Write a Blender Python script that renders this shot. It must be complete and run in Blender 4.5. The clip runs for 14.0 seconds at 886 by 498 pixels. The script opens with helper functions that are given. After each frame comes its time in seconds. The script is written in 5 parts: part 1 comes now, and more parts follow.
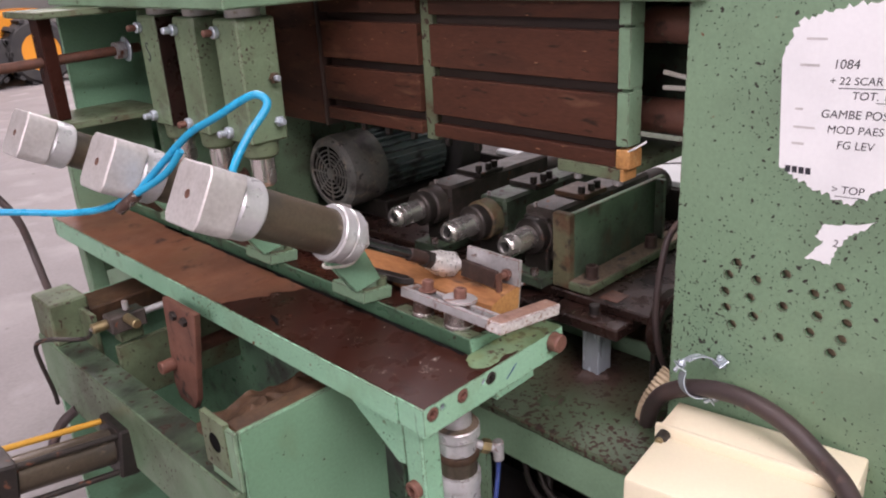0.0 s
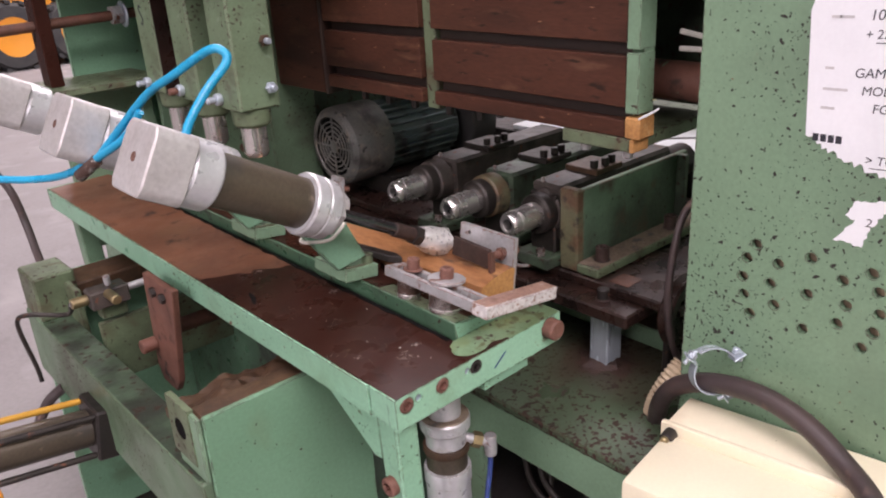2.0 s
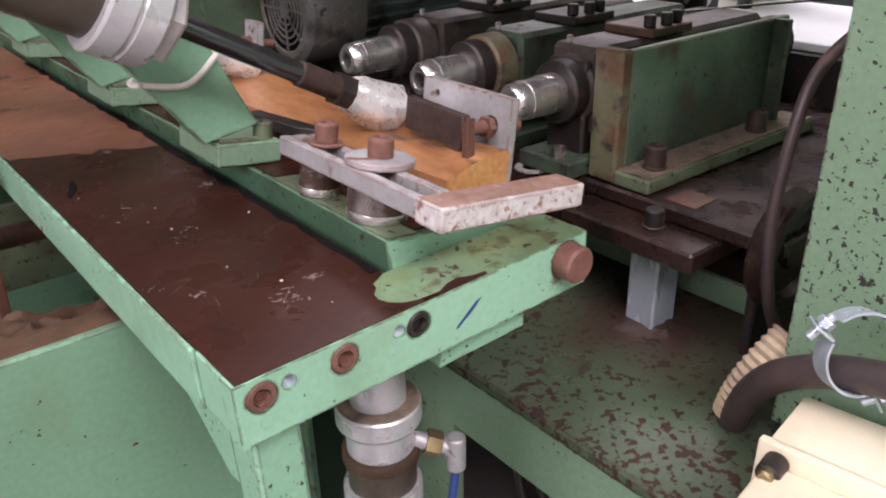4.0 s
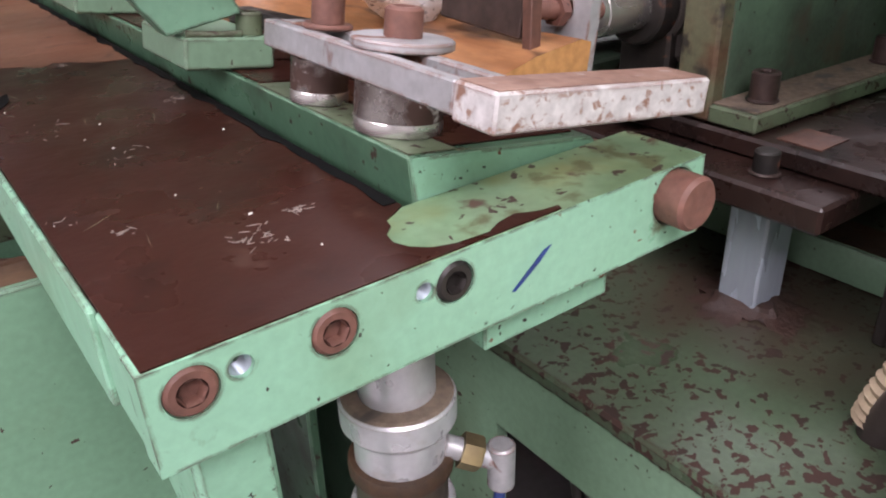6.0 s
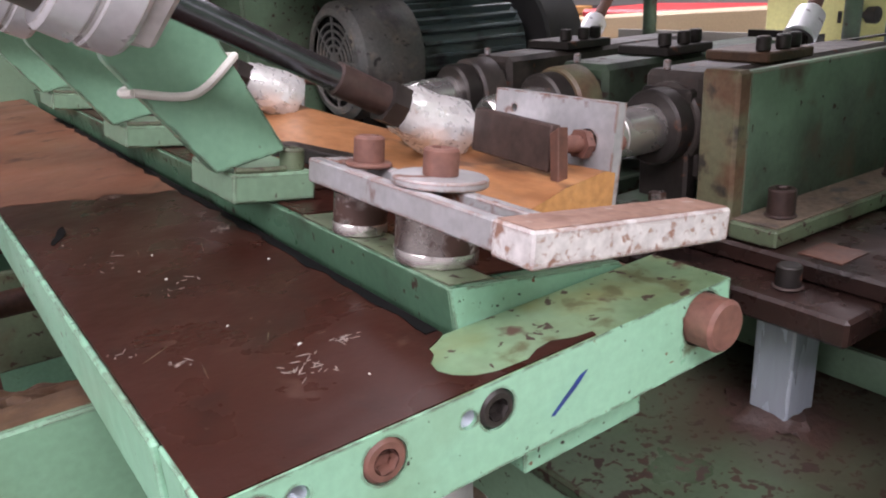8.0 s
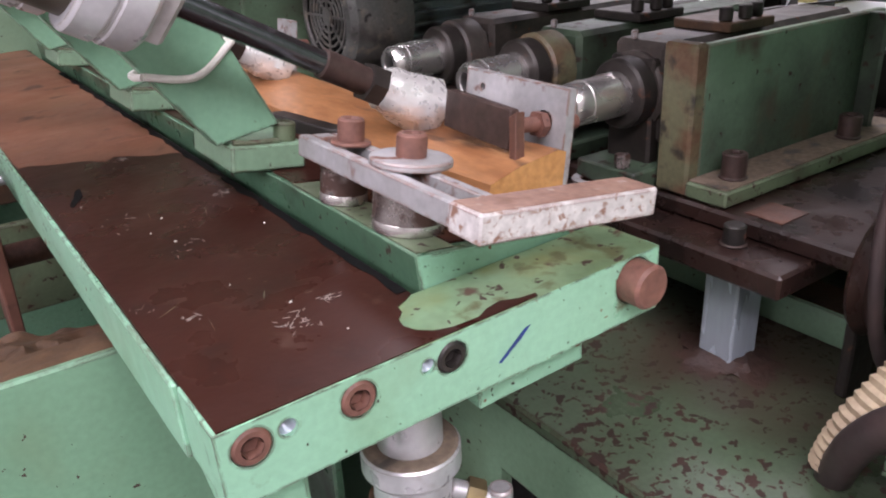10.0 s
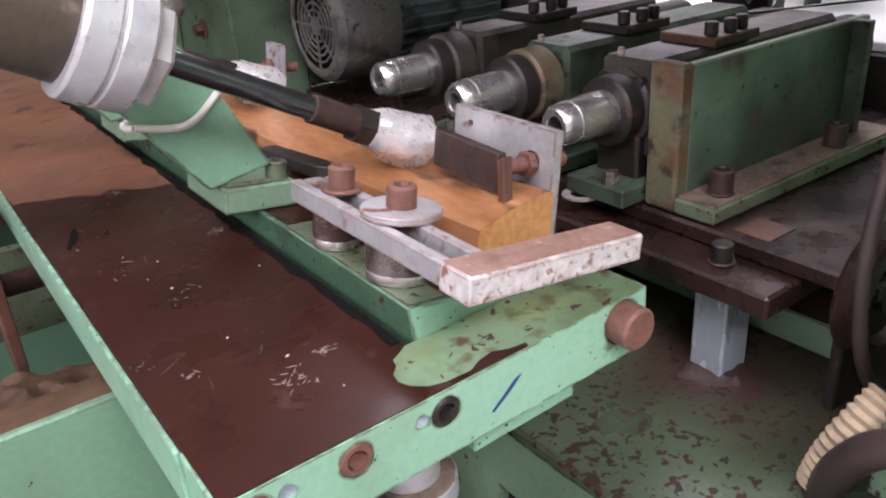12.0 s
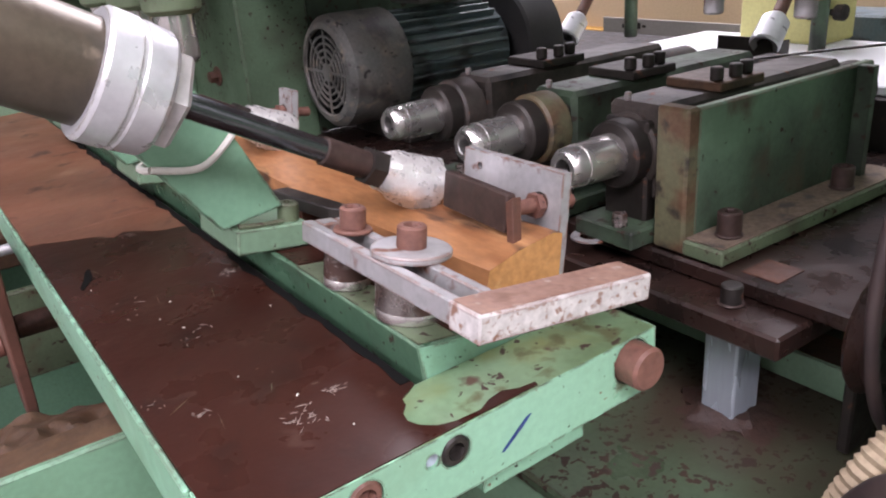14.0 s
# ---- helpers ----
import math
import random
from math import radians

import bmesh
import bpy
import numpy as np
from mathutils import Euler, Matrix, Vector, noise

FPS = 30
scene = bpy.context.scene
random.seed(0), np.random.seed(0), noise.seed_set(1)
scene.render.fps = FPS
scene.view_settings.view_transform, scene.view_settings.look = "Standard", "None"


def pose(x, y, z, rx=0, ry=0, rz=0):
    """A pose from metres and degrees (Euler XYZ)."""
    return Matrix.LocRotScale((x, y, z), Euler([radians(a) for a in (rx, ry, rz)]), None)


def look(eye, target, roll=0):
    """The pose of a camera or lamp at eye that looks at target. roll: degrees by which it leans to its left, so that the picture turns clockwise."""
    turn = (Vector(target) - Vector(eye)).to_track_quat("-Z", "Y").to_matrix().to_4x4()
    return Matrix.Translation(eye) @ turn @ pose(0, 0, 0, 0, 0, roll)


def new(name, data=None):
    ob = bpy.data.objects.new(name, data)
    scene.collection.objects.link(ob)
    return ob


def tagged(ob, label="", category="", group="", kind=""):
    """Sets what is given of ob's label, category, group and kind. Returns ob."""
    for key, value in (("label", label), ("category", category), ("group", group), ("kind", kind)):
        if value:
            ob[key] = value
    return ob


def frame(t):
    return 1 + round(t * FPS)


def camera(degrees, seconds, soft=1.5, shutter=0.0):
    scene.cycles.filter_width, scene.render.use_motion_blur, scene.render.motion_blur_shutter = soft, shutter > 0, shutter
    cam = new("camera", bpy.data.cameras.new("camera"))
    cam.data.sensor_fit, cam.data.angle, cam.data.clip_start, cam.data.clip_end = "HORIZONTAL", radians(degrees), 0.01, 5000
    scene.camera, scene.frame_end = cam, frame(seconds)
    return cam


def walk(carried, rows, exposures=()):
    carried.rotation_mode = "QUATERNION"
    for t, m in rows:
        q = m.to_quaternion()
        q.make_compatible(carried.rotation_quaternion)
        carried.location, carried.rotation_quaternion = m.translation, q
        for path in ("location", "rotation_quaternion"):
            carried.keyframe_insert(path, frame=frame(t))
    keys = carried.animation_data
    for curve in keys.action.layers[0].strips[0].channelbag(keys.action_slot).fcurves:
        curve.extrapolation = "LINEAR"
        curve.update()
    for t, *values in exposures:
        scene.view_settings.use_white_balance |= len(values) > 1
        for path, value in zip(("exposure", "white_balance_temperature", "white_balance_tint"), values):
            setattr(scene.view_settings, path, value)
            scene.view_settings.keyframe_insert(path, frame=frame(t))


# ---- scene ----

# ---- camera ----
cam = camera(58.7, 14.0, soft=2.0)
ROWS = [
    (0, 0.1544, 0.2370, 1.4303, -43.615, -20.957, -3.253),
    (0.5, 0.1555, 0.2335, 1.4273, -43.718, -20.864, -3.141),
    (1, 0.1617, 0.2385, 1.4230, -43.742, -20.962, -3.146),
    (1.5, 0.1974, 0.2445, 1.4064, -42.842, -21.393, -3.410),
    (2, 0.2720, 0.2566, 1.3783, -40.546, -22.017, -3.477),
    (2.5, 0.3389, 0.3095, 1.3235, -39.660, -22.906, -3.525),
    (3, 0.3909, 0.4147, 1.2656, -41.925, -25.111, -2.584),
    (3.5, 0.4860, 0.4846, 1.1974, -41.260, -25.604, -1.710),
    (3.7, 0.5463, 0.5092, 1.1672, -39.920, -25.378, -1.300),
    (5.8, 0.6950, 0.6640, 1.0233, -36.375, -26.807, -1.452),
    (6, 0.6948, 0.6700, 1.0205, -35.799, -26.868, -1.500),
    (6.5, 0.6946, 0.6743, 1.0186, -35.688, -25.787, -1.670),
    (7, 0.6956, 0.6754, 1.0224, -36.022, -23.964, -1.789),
    (7.5, 0.6928, 0.6723, 1.0302, -35.891, -22.108, -2.056),
    (8, 0.6793, 0.6637, 1.0392, -34.555, -19.181, -2.927),
    (8.2, 0.6780, 0.6610, 1.0370, -34.850, -20.150, -2.500),
    (10.3, 0.6600, 0.6010, 1.0880, -34.500, -23.900, -2.900),
    (10.5, 0.6620, 0.6010, 1.0920, -35.000, -23.500, -3.300),
    (11, 0.6710, 0.5992, 1.1226, -34.533, -24.888, -4.819),
    (11.5, 0.6692, 0.6069, 1.1276, -34.856, -25.369, -3.894),
    (12, 0.6698, 0.6074, 1.1256, -34.679, -25.310, -4.048),
    (12.5, 0.6705, 0.6026, 1.1204, -34.440, -24.568, -4.781),
    (13, 0.6689, 0.6069, 1.1296, -34.670, -23.770, -3.754),
    (13.5, 0.6691, 0.6108, 1.1331, -34.533, -22.997, -3.978),
    (14, 0.6661, 0.6030, 1.1246, -34.203, -22.014, -4.202),
]
walk(cam, [(t, pose(x, y, z, 90 + pitch, 0, yaw) @ pose(0, 0, 0, 0, 0, roll)) for t, x, y, z, yaw, pitch, roll in ROWS],
     exposures=[(0.0, -0.13, 6650, 16), (1.5, -0.11, 6650, 16), (3.5, 0.11, 6550, 16), (6.0, 0.27, 6300, 14), (8.2, 0.29, 6280, 14), (10.3, 0.29, 6250, 15), (14.0, 0.34, 6230, 15)])

# ---- world and light ----
world = bpy.data.worlds.new("world")
scene.world = world
world.use_nodes = True
sky = world.node_tree.nodes.new("ShaderNodeTexSky")
sky.sky_type = "NISHITA"
sky.sun_disc = False
sky.sun_elevation, sky.sun_rotation = radians(40), radians(200)
world.node_tree.links.new(sky.outputs[0], world.node_tree.nodes["Background"].inputs[0])
world.node_tree.nodes["Background"].inputs[1].default_value = 0.10


def area_lamp(name, at, to, sx, sy, watts, colour):
    data = bpy.data.lights.new(name, "AREA")
    data.shape, data.size, data.size_y, data.energy, data.color = "RECTANGLE", sx, sy, watts, colour
    ob = new(name, data)
    ob.matrix_world = look(at, to)
    return ob


# added area lamps for daylight from above and behind the camera; no openings built
area_lamp("daylight_above_near", (-1.0, 0.5, 6.35), (-1.0, 0.51, 0.0), 3.0, 6.0, 230, (1.0, 0.93, 0.985))
area_lamp("daylight_above_far", (5.0, 8.0, 6.35), (5.0, 8.01, 0.0), 3.0, 10.0, 1450, (1.0, 0.93, 0.985))
area_lamp("daylight_behind", (-5.9, 0.5, 3.5), (0.0, 0.8, 1.2), 5.0, 3.4, 380, (1.0, 0.92, 0.985))
area_lamp("daylight_front", (-0.8, -3.9, 6.2), (0.4, 0.6, 0.9), 6.0, 2.4, 800, (1.0, 0.92, 0.975))


# ---- materials ----
def material(name, col, col2=None, rough=0.5, metal=0.0, scale=6.0, mix=(0.35, 0.7), chips=(), grain=0.12, grain_scale=180.0, bump=0.15, stretch=(1, 1, 1), bump_scale=90.0, edge=None, edge_width=0.003, spec=0.5):
    """Two tones by a broad noise, a fine grain, and chips or stains: rows of (colour, scale, from, to, roughness, metal)."""
    m = bpy.data.materials.new(name)
    m.use_nodes = True
    n, l = m.node_tree.nodes, m.node_tree.links
    bsdf = n["Principled BSDF"]
    bsdf.inputs["Specular IOR Level"].default_value = spec
    co = n.new("ShaderNodeTexCoord")
    mp = n.new("ShaderNodeMapping")
    mp.inputs["Scale"].default_value = stretch
    l.new(co.outputs["Object"], mp.inputs["Vector"])
    where = mp.outputs["Vector"]

    def noise_at(s, detail=6.0, distortion=0.0):
        t = n.new("ShaderNodeTexNoise")
        t.inputs["Scale"].default_value, t.inputs["Detail"].default_value, t.inputs["Distortion"].default_value = s, detail, distortion
        l.new(where, t.inputs["Vector"])
        return t.outputs["Fac"]

    def ramp(fac, lo, hi):
        r = n.new("ShaderNodeMapRange")
        r.inputs["From Min"].default_value, r.inputs["From Max"].default_value = lo, hi
        l.new(fac, r.inputs["Value"])
        return r.outputs["Result"]

    def blend(fac, a, b, kind="MIX"):
        x = n.new("ShaderNodeMix")
        x.data_type, x.blend_type = "RGBA", kind
        for sock, v in ((x.inputs["Factor"], fac), (x.inputs["A"], a), (x.inputs["B"], b)):
            if isinstance(v, (tuple, float, int)):
                sock.default_value = (*v, 1) if isinstance(v, tuple) else v
            else:
                l.new(v, sock)
        return x.outputs["Result"]

    def number(fac, a, b):
        x = n.new("ShaderNodeMix")
        l.new(fac, x.inputs["Factor"])
        for sock, v in ((x.inputs[2], a), (x.inputs[3], b)):
            if isinstance(v, (float, int)):
                sock.default_value = v
            else:
                l.new(v, sock)
        return x.outputs[0]

    colour = blend(ramp(noise_at(scale), *mix), col, col2 or tuple(0.8 * c for c in col))
    fine = noise_at(grain_scale, 3.0)
    colour = blend(grain, colour, blend(ramp(fine, 0.3, 0.7), tuple(0.45 * c for c in col), tuple(min(1, 1.5 * c) for c in col)))
    roughness = number(ramp(noise_at(scale * 2.3), 0.3, 0.7), max(0.03, rough - 0.08), min(1, rough + 0.1))
    metallic = None
    for c, s, lo, hi, r, me, *patch in chips:
        source = noise_at(s, 4.0, 0.3)
        if patch:
            gather = n.new("ShaderNodeMath")
            gather.operation = "MULTIPLY_ADD"
            l.new(ramp(noise_at(patch[0], 2.0), 0.35, 0.65), gather.inputs[0])
            gather.inputs[1].default_value = 0.10
            l.new(source, gather.inputs[2])
            source = gather.outputs[0]
        mask = ramp(source, lo, hi)
        colour = blend(mask, colour, c)
        roughness = number(mask, roughness, r)
        metallic = number(mask, metallic if metallic is not None else metal, me)
    if edge:
        round_ = n.new("ShaderNodeBevel")
        round_.samples = 4
        round_.inputs["Radius"].default_value = edge_width
        geo = n.new("ShaderNodeNewGeometry")
        dot = n.new("ShaderNodeVectorMath")
        dot.operation = "DOT_PRODUCT"
        l.new(round_.outputs["Normal"], dot.inputs[0])
        l.new(geo.outputs["Normal"], dot.inputs[1])
        worn = n.new("ShaderNodeMath")
        worn.operation = "MULTIPLY"
        l.new(ramp(dot.outputs["Value"], 0.985, 0.90), worn.inputs[0])
        l.new(ramp(noise_at(70, 5.0), 0.41, 0.51), worn.inputs[1])
        colour = blend(worn.outputs[0], colour, edge)
        roughness = number(worn.outputs[0], roughness, 0.7)
    l.new(colour, bsdf.inputs["Base Color"])
    l.new(roughness, bsdf.inputs["Roughness"])
    if metallic is not None:
        l.new(metallic, bsdf.inputs["Metallic"])
    else:
        bsdf.inputs["Metallic"].default_value = metal
    b = n.new("ShaderNodeBump")
    b.inputs["Strength"].default_value, b.inputs["Distance"].default_value = bump, 0.002
    l.new(noise_at(bump_scale, 5.0), b.inputs["Height"])
    l.new(b.outputs["Normal"], bsdf.inputs["Normal"])
    return m


RUST, DARKRUST, GRIME = (0.16, 0.062, 0.035), (0.045, 0.022, 0.016), (0.03, 0.025, 0.02)
GREEN, GREEN2, PALE = (0.195, 0.315, 0.205), (0.145, 0.235, 0.148), (0.275, 0.52, 0.355)
M = dict(
    green=material("green_paint", GREEN, GREEN2, 0.40, chips=[((0.115, 0.165, 0.095), 5, 0.5, 0.75, 0.5, 0), (DARKRUST, 150, 0.745, 0.76, 0.8, 0, 5), (DARKRUST, 60, 0.765, 0.775, 0.8, 0, 5)], edge=DARKRUST),
    pale=material("fresh_green_paint", PALE, (0.23, 0.445, 0.29), 0.34, scale=9, chips=[((0.16, 0.25, 0.14), 11, 0.56, 0.85, 0.5, 0), (GRIME, 190, 0.738, 0.752, 0.7, 0, 9), (RUST, 90, 0.752, 0.77, 0.8, 0, 9), ((0.11, 0.13, 0.07), 34, 0.66, 0.74, 0.6, 0)], edge=(0.055, 0.026, 0.018), edge_width=0.003),
    panel=material("chipped_green_paint", (0.195, 0.305, 0.195), (0.15, 0.245, 0.155), 0.40, scale=3, mix=(0.3, 0.75),
                   chips=[((0.125, 0.185, 0.12), 4, 0.5, 0.8, 0.5, 0), ((0.02, 0.022, 0.018), 190, 0.700, 0.710, 0.7, 0, 3), ((0.025, 0.022, 0.018), 105, 0.692, 0.702, 0.7, 0, 3), (RUST, 90, 0.72, 0.74, 0.8, 0)], edge=DARKRUST, edge_width=0.004),
    dirty=material("oily_green_paint", (0.080, 0.120, 0.071), (0.046, 0.060, 0.036), 0.32, scale=5, mix=(0.3, 0.62),
                   chips=[((0.045, 0.034, 0.022), 4, 0.48, 0.66, 0.4, 0), (DARKRUST, 105, 0.652, 0.662, 0.75, 0, 7), ((0.034, 0.019, 0.014), 62, 0.660, 0.670, 0.75, 0, 9)], bump=0.3, edge=DARKRUST, edge_width=0.006, spec=0.35),
    olive=material("grimy_green_paint", (0.15, 0.20, 0.115), (0.07, 0.078, 0.045), 0.48, scale=14,
                   chips=[(DARKRUST, 90, 0.62, 0.65, 0.75, 0), ((0.10, 0.066, 0.034), 15, 0.56, 0.76, 0.7, 0)], bump=0.3, edge=DARKRUST),
    teal=material("smooth_green_paint", (0.21, 0.40, 0.262), (0.165, 0.325, 0.205), 0.34, scale=4, chips=[(DARKRUST, 80, 0.71, 0.73, 0.7, 0), ((0.11, 0.17, 0.10), 7, 0.56, 0.8, 0.5, 0)], edge=DARKRUST),
    # oily grime and the shading of the sides in one dark tone, lit edges paler
    swivelgreen=material("oily_shaded_green_paint", (0.085, 0.175, 0.105), (0.045, 0.09, 0.055), 0.32, scale=9, chips=[((0.03, 0.034, 0.024), 14, 0.54, 0.68, 0.4, 0), (DARKRUST, 110, 0.64, 0.67, 0.7, 0)], edge=(0.20, 0.33, 0.22), edge_width=0.002),
    darkbolt=material("oily_bolt_head", (0.075, 0.047, 0.040), (0.040, 0.026, 0.022), 0.42, 0.3, scale=60, grain=0.25, bump=0.3),
    rustyolive=material("rust_stained_olive_paint", (0.13, 0.125, 0.07), (0.12, 0.052, 0.028), 0.5, scale=26, mix=(0.4, 0.6), grain=0.25, chips=[(GRIME, 40, 0.58, 0.68, 0.5, 0)], bump=0.3),
    tapeend=material("worn_rubber_insert", (0.30, 0.20, 0.10), (0.12, 0.08, 0.05), 0.7, scale=60, grain=0.3, bump=0.5),
    brown=material("worn_brown_plate", (0.030, 0.0100, 0.0070), (0.042, 0.0150, 0.0105), 0.30, scale=11, mix=(0.3, 0.7),
                   chips=[((0.16, 0.12, 0.09), 170, 0.79, 0.82, 0.6, 0, 12), ((0.07, 0.035, 0.025), 60, 0.62, 0.8, 0.45, 0), ((0.024, 0.010, 0.0075), 30, 0.55, 0.75, 0.30, 0)], bump=0.14, spec=0.09),
    brown2=material("rusty_brown_plate", (0.20, 0.083, 0.045), (0.12, 0.050, 0.029), 0.5, scale=9, chips=[(DARKRUST, 26, 0.60, 0.74, 0.6, 0), ((0.20, 0.10, 0.055), 14, 0.58, 0.75, 0.6, 0)], bump=0.25),
    slot=material("oiled_brown_plate", (0.080, 0.032, 0.020), (0.046, 0.019, 0.013), 0.40, scale=6, grain=0.2, chips=[((0.15, 0.075, 0.045), 26, 0.60, 0.8, 0.5, 0), ((0.030, 0.015, 0.011), 9, 0.50, 0.7, 0.4, 0), ((0.025, 0.014, 0.010), 60, 0.62, 0.70, 0.5, 0), ((0.24, 0.13, 0.08), 120, 0.70, 0.73, 0.6, 0)], stretch=(1, 0.35, 1.6), spec=0.2),
    slotdark=material("slot_floor_and_gap", (0.035, 0.020, 0.015), (0.02, 0.012, 0.01), 0.5),
    rustfilm=material("rust_filmed_steel", (0.30, 0.185, 0.14), (0.20, 0.11, 0.08), 0.6, scale=40, grain=0.25, chips=[((0.42, 0.36, 0.32), 70, 0.62, 0.72, 0.5, 0.1), ((0.14, 0.07, 0.045), 30, 0.58, 0.70, 0.7, 0)], bump=0.25),
    dust=material("sawdust_film", (0.22, 0.165, 0.12), (0.13, 0.095, 0.07), 0.85, scale=30, grain=0.35, chips=[((0.06, 0.05, 0.04), 24, 0.58, 0.68, 0.6, 0)], bump=0.4),
    columngreen=material("oil_misted_green_paint", (0.13, 0.205, 0.125), (0.075, 0.105, 0.062), 0.42, scale=7, chips=[((0.055, 0.055, 0.036), 5, 0.50, 0.70, 0.5, 0), (DARKRUST, 120, 0.70, 0.715, 0.8, 0, 5), ((0.20, 0.25, 0.17), 160, 0.72, 0.74, 0.6, 0)], bump=0.25, edge=DARKRUST),
    blockgreen=material("handled_green_paint", (0.165, 0.235, 0.140), (0.115, 0.155, 0.090), 0.42, scale=11, chips=[((0.09, 0.085, 0.055), 13, 0.54, 0.72, 0.5, 0), ((0.22, 0.29, 0.20), 30, 0.64, 0.74, 0.5, 0), (DARKRUST, 130, 0.70, 0.715, 0.7, 0, 8)], bump=0.25, edge=(0.09, 0.06, 0.04)),
    sheetgreen=material("clean_sheet_green_paint", (0.172, 0.325, 0.205), (0.14, 0.27, 0.165), 0.36, scale=3, chips=[((0.15, 0.23, 0.13), 6, 0.56, 0.85, 0.5, 0), (DARKRUST, 130, 0.765, 0.78, 0.7, 0, 6)], edge=DARKRUST, edge_width=0.004),
    scuff=material("scraped_metal", (0.30, 0.25, 0.22), (0.20, 0.16, 0.14), 0.5, 0.2, scale=60, grain=0.3),
    rust=material("rusty_iron", (0.13, 0.054, 0.033), (0.06, 0.028, 0.02), 0.62, scale=40, grain=0.3, bump=0.4),
    copper=material("rusted_bolt_head", (0.185, 0.085, 0.062), (0.105, 0.046, 0.034), 0.55, scale=60, grain=0.3, bump=0.4, chips=[(DARKRUST, 150, 0.68, 0.76, 0.7, 0)]),
    redox=material("red_oxide_paint", (0.20, 0.088, 0.062), (0.11, 0.05, 0.036), 0.55, scale=14, chips=[(GRIME, 30, 0.58, 0.7, 0.7, 0), ((0.14, 0.22, 0.14), 40, 0.68, 0.72, 0.6, 0)]),
    ochre=material("ochre_deposit", (0.085, 0.043, 0.02), (0.028, 0.018, 0.012), 0.62, scale=18, grain=0.3, bump=0.5, chips=[((0.16, 0.09, 0.045), 14, 0.60, 0.8, 0.8, 0)]),
    chrome=material("polished_steel", (0.80, 0.77, 0.74), (0.72, 0.69, 0.66), 0.25, 0.92, scale=12, grain=0.03, bump=0.03),
    steel=material("dull_steel", (0.47, 0.47, 0.48), (0.34, 0.33, 0.32), 0.40, 0.4, scale=25, grain=0.15, chips=[(RUST, 40, 0.60, 0.68, 0.75, 0.1)], edge=(0.24, 0.11, 0.07), edge_width=0.003),
    whitesteel=material("pitted_steel", (0.62, 0.60, 0.58), (0.48, 0.45, 0.43), 0.5, 0.15, scale=60, grain=0.3, chips=[((0.30, 0.19, 0.14), 190, 0.56, 0.66, 0.8, 0.0), ((0.24, 0.13, 0.09), 95, 0.62, 0.70, 0.8, 0.0)], bump=0.35, edge=(0.20, 0.10, 0.075), edge_width=0.004),
    oilysteel=material("oily_turned_steel", (0.38, 0.35, 0.33), (0.09, 0.052, 0.040), 0.24, 0.8, scale=45, mix=(0.4, 0.6), grain=0.2, chips=[((0.06, 0.030, 0.022), 55, 0.50, 0.58, 0.6, 0.1), ((0.55, 0.52, 0.49), 110, 0.64, 0.70, 0.4, 0.3)], bump=0.2),
    zinc=material("galvanised_steel", (0.56, 0.63, 0.70), (0.40, 0.45, 0.51), 0.26, 0.45, scale=14, grain=0.1, stretch=(1, 1, 0.2), chips=[((0.30, 0.22, 0.17), 40, 0.68, 0.76, 0.6, 0.1)], bump=0.05),
    alu=material("cast_aluminium", (0.57, 0.55, 0.54), (0.43, 0.405, 0.385), 0.40, 0.35, scale=26, grain=0.15, chips=[((0.3, 0.25, 0.18), 40, 0.64, 0.74, 0.6, 0.2)], bump=0.2),
    brush=material("turned_aluminium", (0.68, 0.685, 0.70), (0.56, 0.56, 0.575), 0.32, 0.5, scale=24, grain=0.1, chips=[((0.30, 0.26, 0.20), 22, 0.62, 0.78, 0.5, 0.3)], edge=(0.30, 0.26, 0.2), edge_width=0.002),
    foil=material("crumpled_tape", (0.84, 0.83, 0.81), (0.68, 0.66, 0.63), 0.30, 0.55, scale=60, grain=0.15, chips=[((0.42, 0.33, 0.17), 40, 0.66, 0.78, 0.6, 0.1)], bump=0.8, bump_scale=95),
    barrel=material("anodised_barrel", (0.105, 0.082, 0.056), (0.065, 0.055, 0.043), 0.36, 0.35, scale=10, grain=0.2, chips=[((0.045, 0.042, 0.038), 12, 0.5, 0.7, 0.4, 0.2), ((0.17, 0.13, 0.09), 45, 0.64, 0.74, 0.6, 0)]),
    rod=material("dark_chromed_rod", (0.15, 0.155, 0.165), (0.10, 0.103, 0.11), 0.2, 0.9, scale=20, chips=[((0.05, 0.026, 0.018), 14, 0.62, 0.68, 0.5, 0.1)]),
    iron=material("blackened_iron", (0.030, 0.026, 0.024), (0.046, 0.037, 0.031), 0.42, 0.4, scale=22, grain=0.25, chips=[(RUST, 45, 0.64, 0.72, 0.8, 0)], bump=0.3),
    browniron=material("oily_brown_iron", (0.036, 0.018, 0.014), (0.021, 0.012, 0.010), 0.30, 0.0, scale=18, chips=[((0.075, 0.042, 0.03), 40, 0.66, 0.76, 0.6, 0), ((0.012, 0.008, 0.007), 10, 0.5, 0.65, 0.25, 0)], bump=0.25, spec=0.45),
    dustiron=material("dust_covered_iron", (0.080, 0.064, 0.055), (0.035, 0.028, 0.024), 0.55, scale=18, grain=0.25, chips=[((0.018, 0.015, 0.013), 14, 0.50, 0.64, 0.35, 0), (RUST, 60, 0.64, 0.7, 0.8, 0)], bump=0.3),
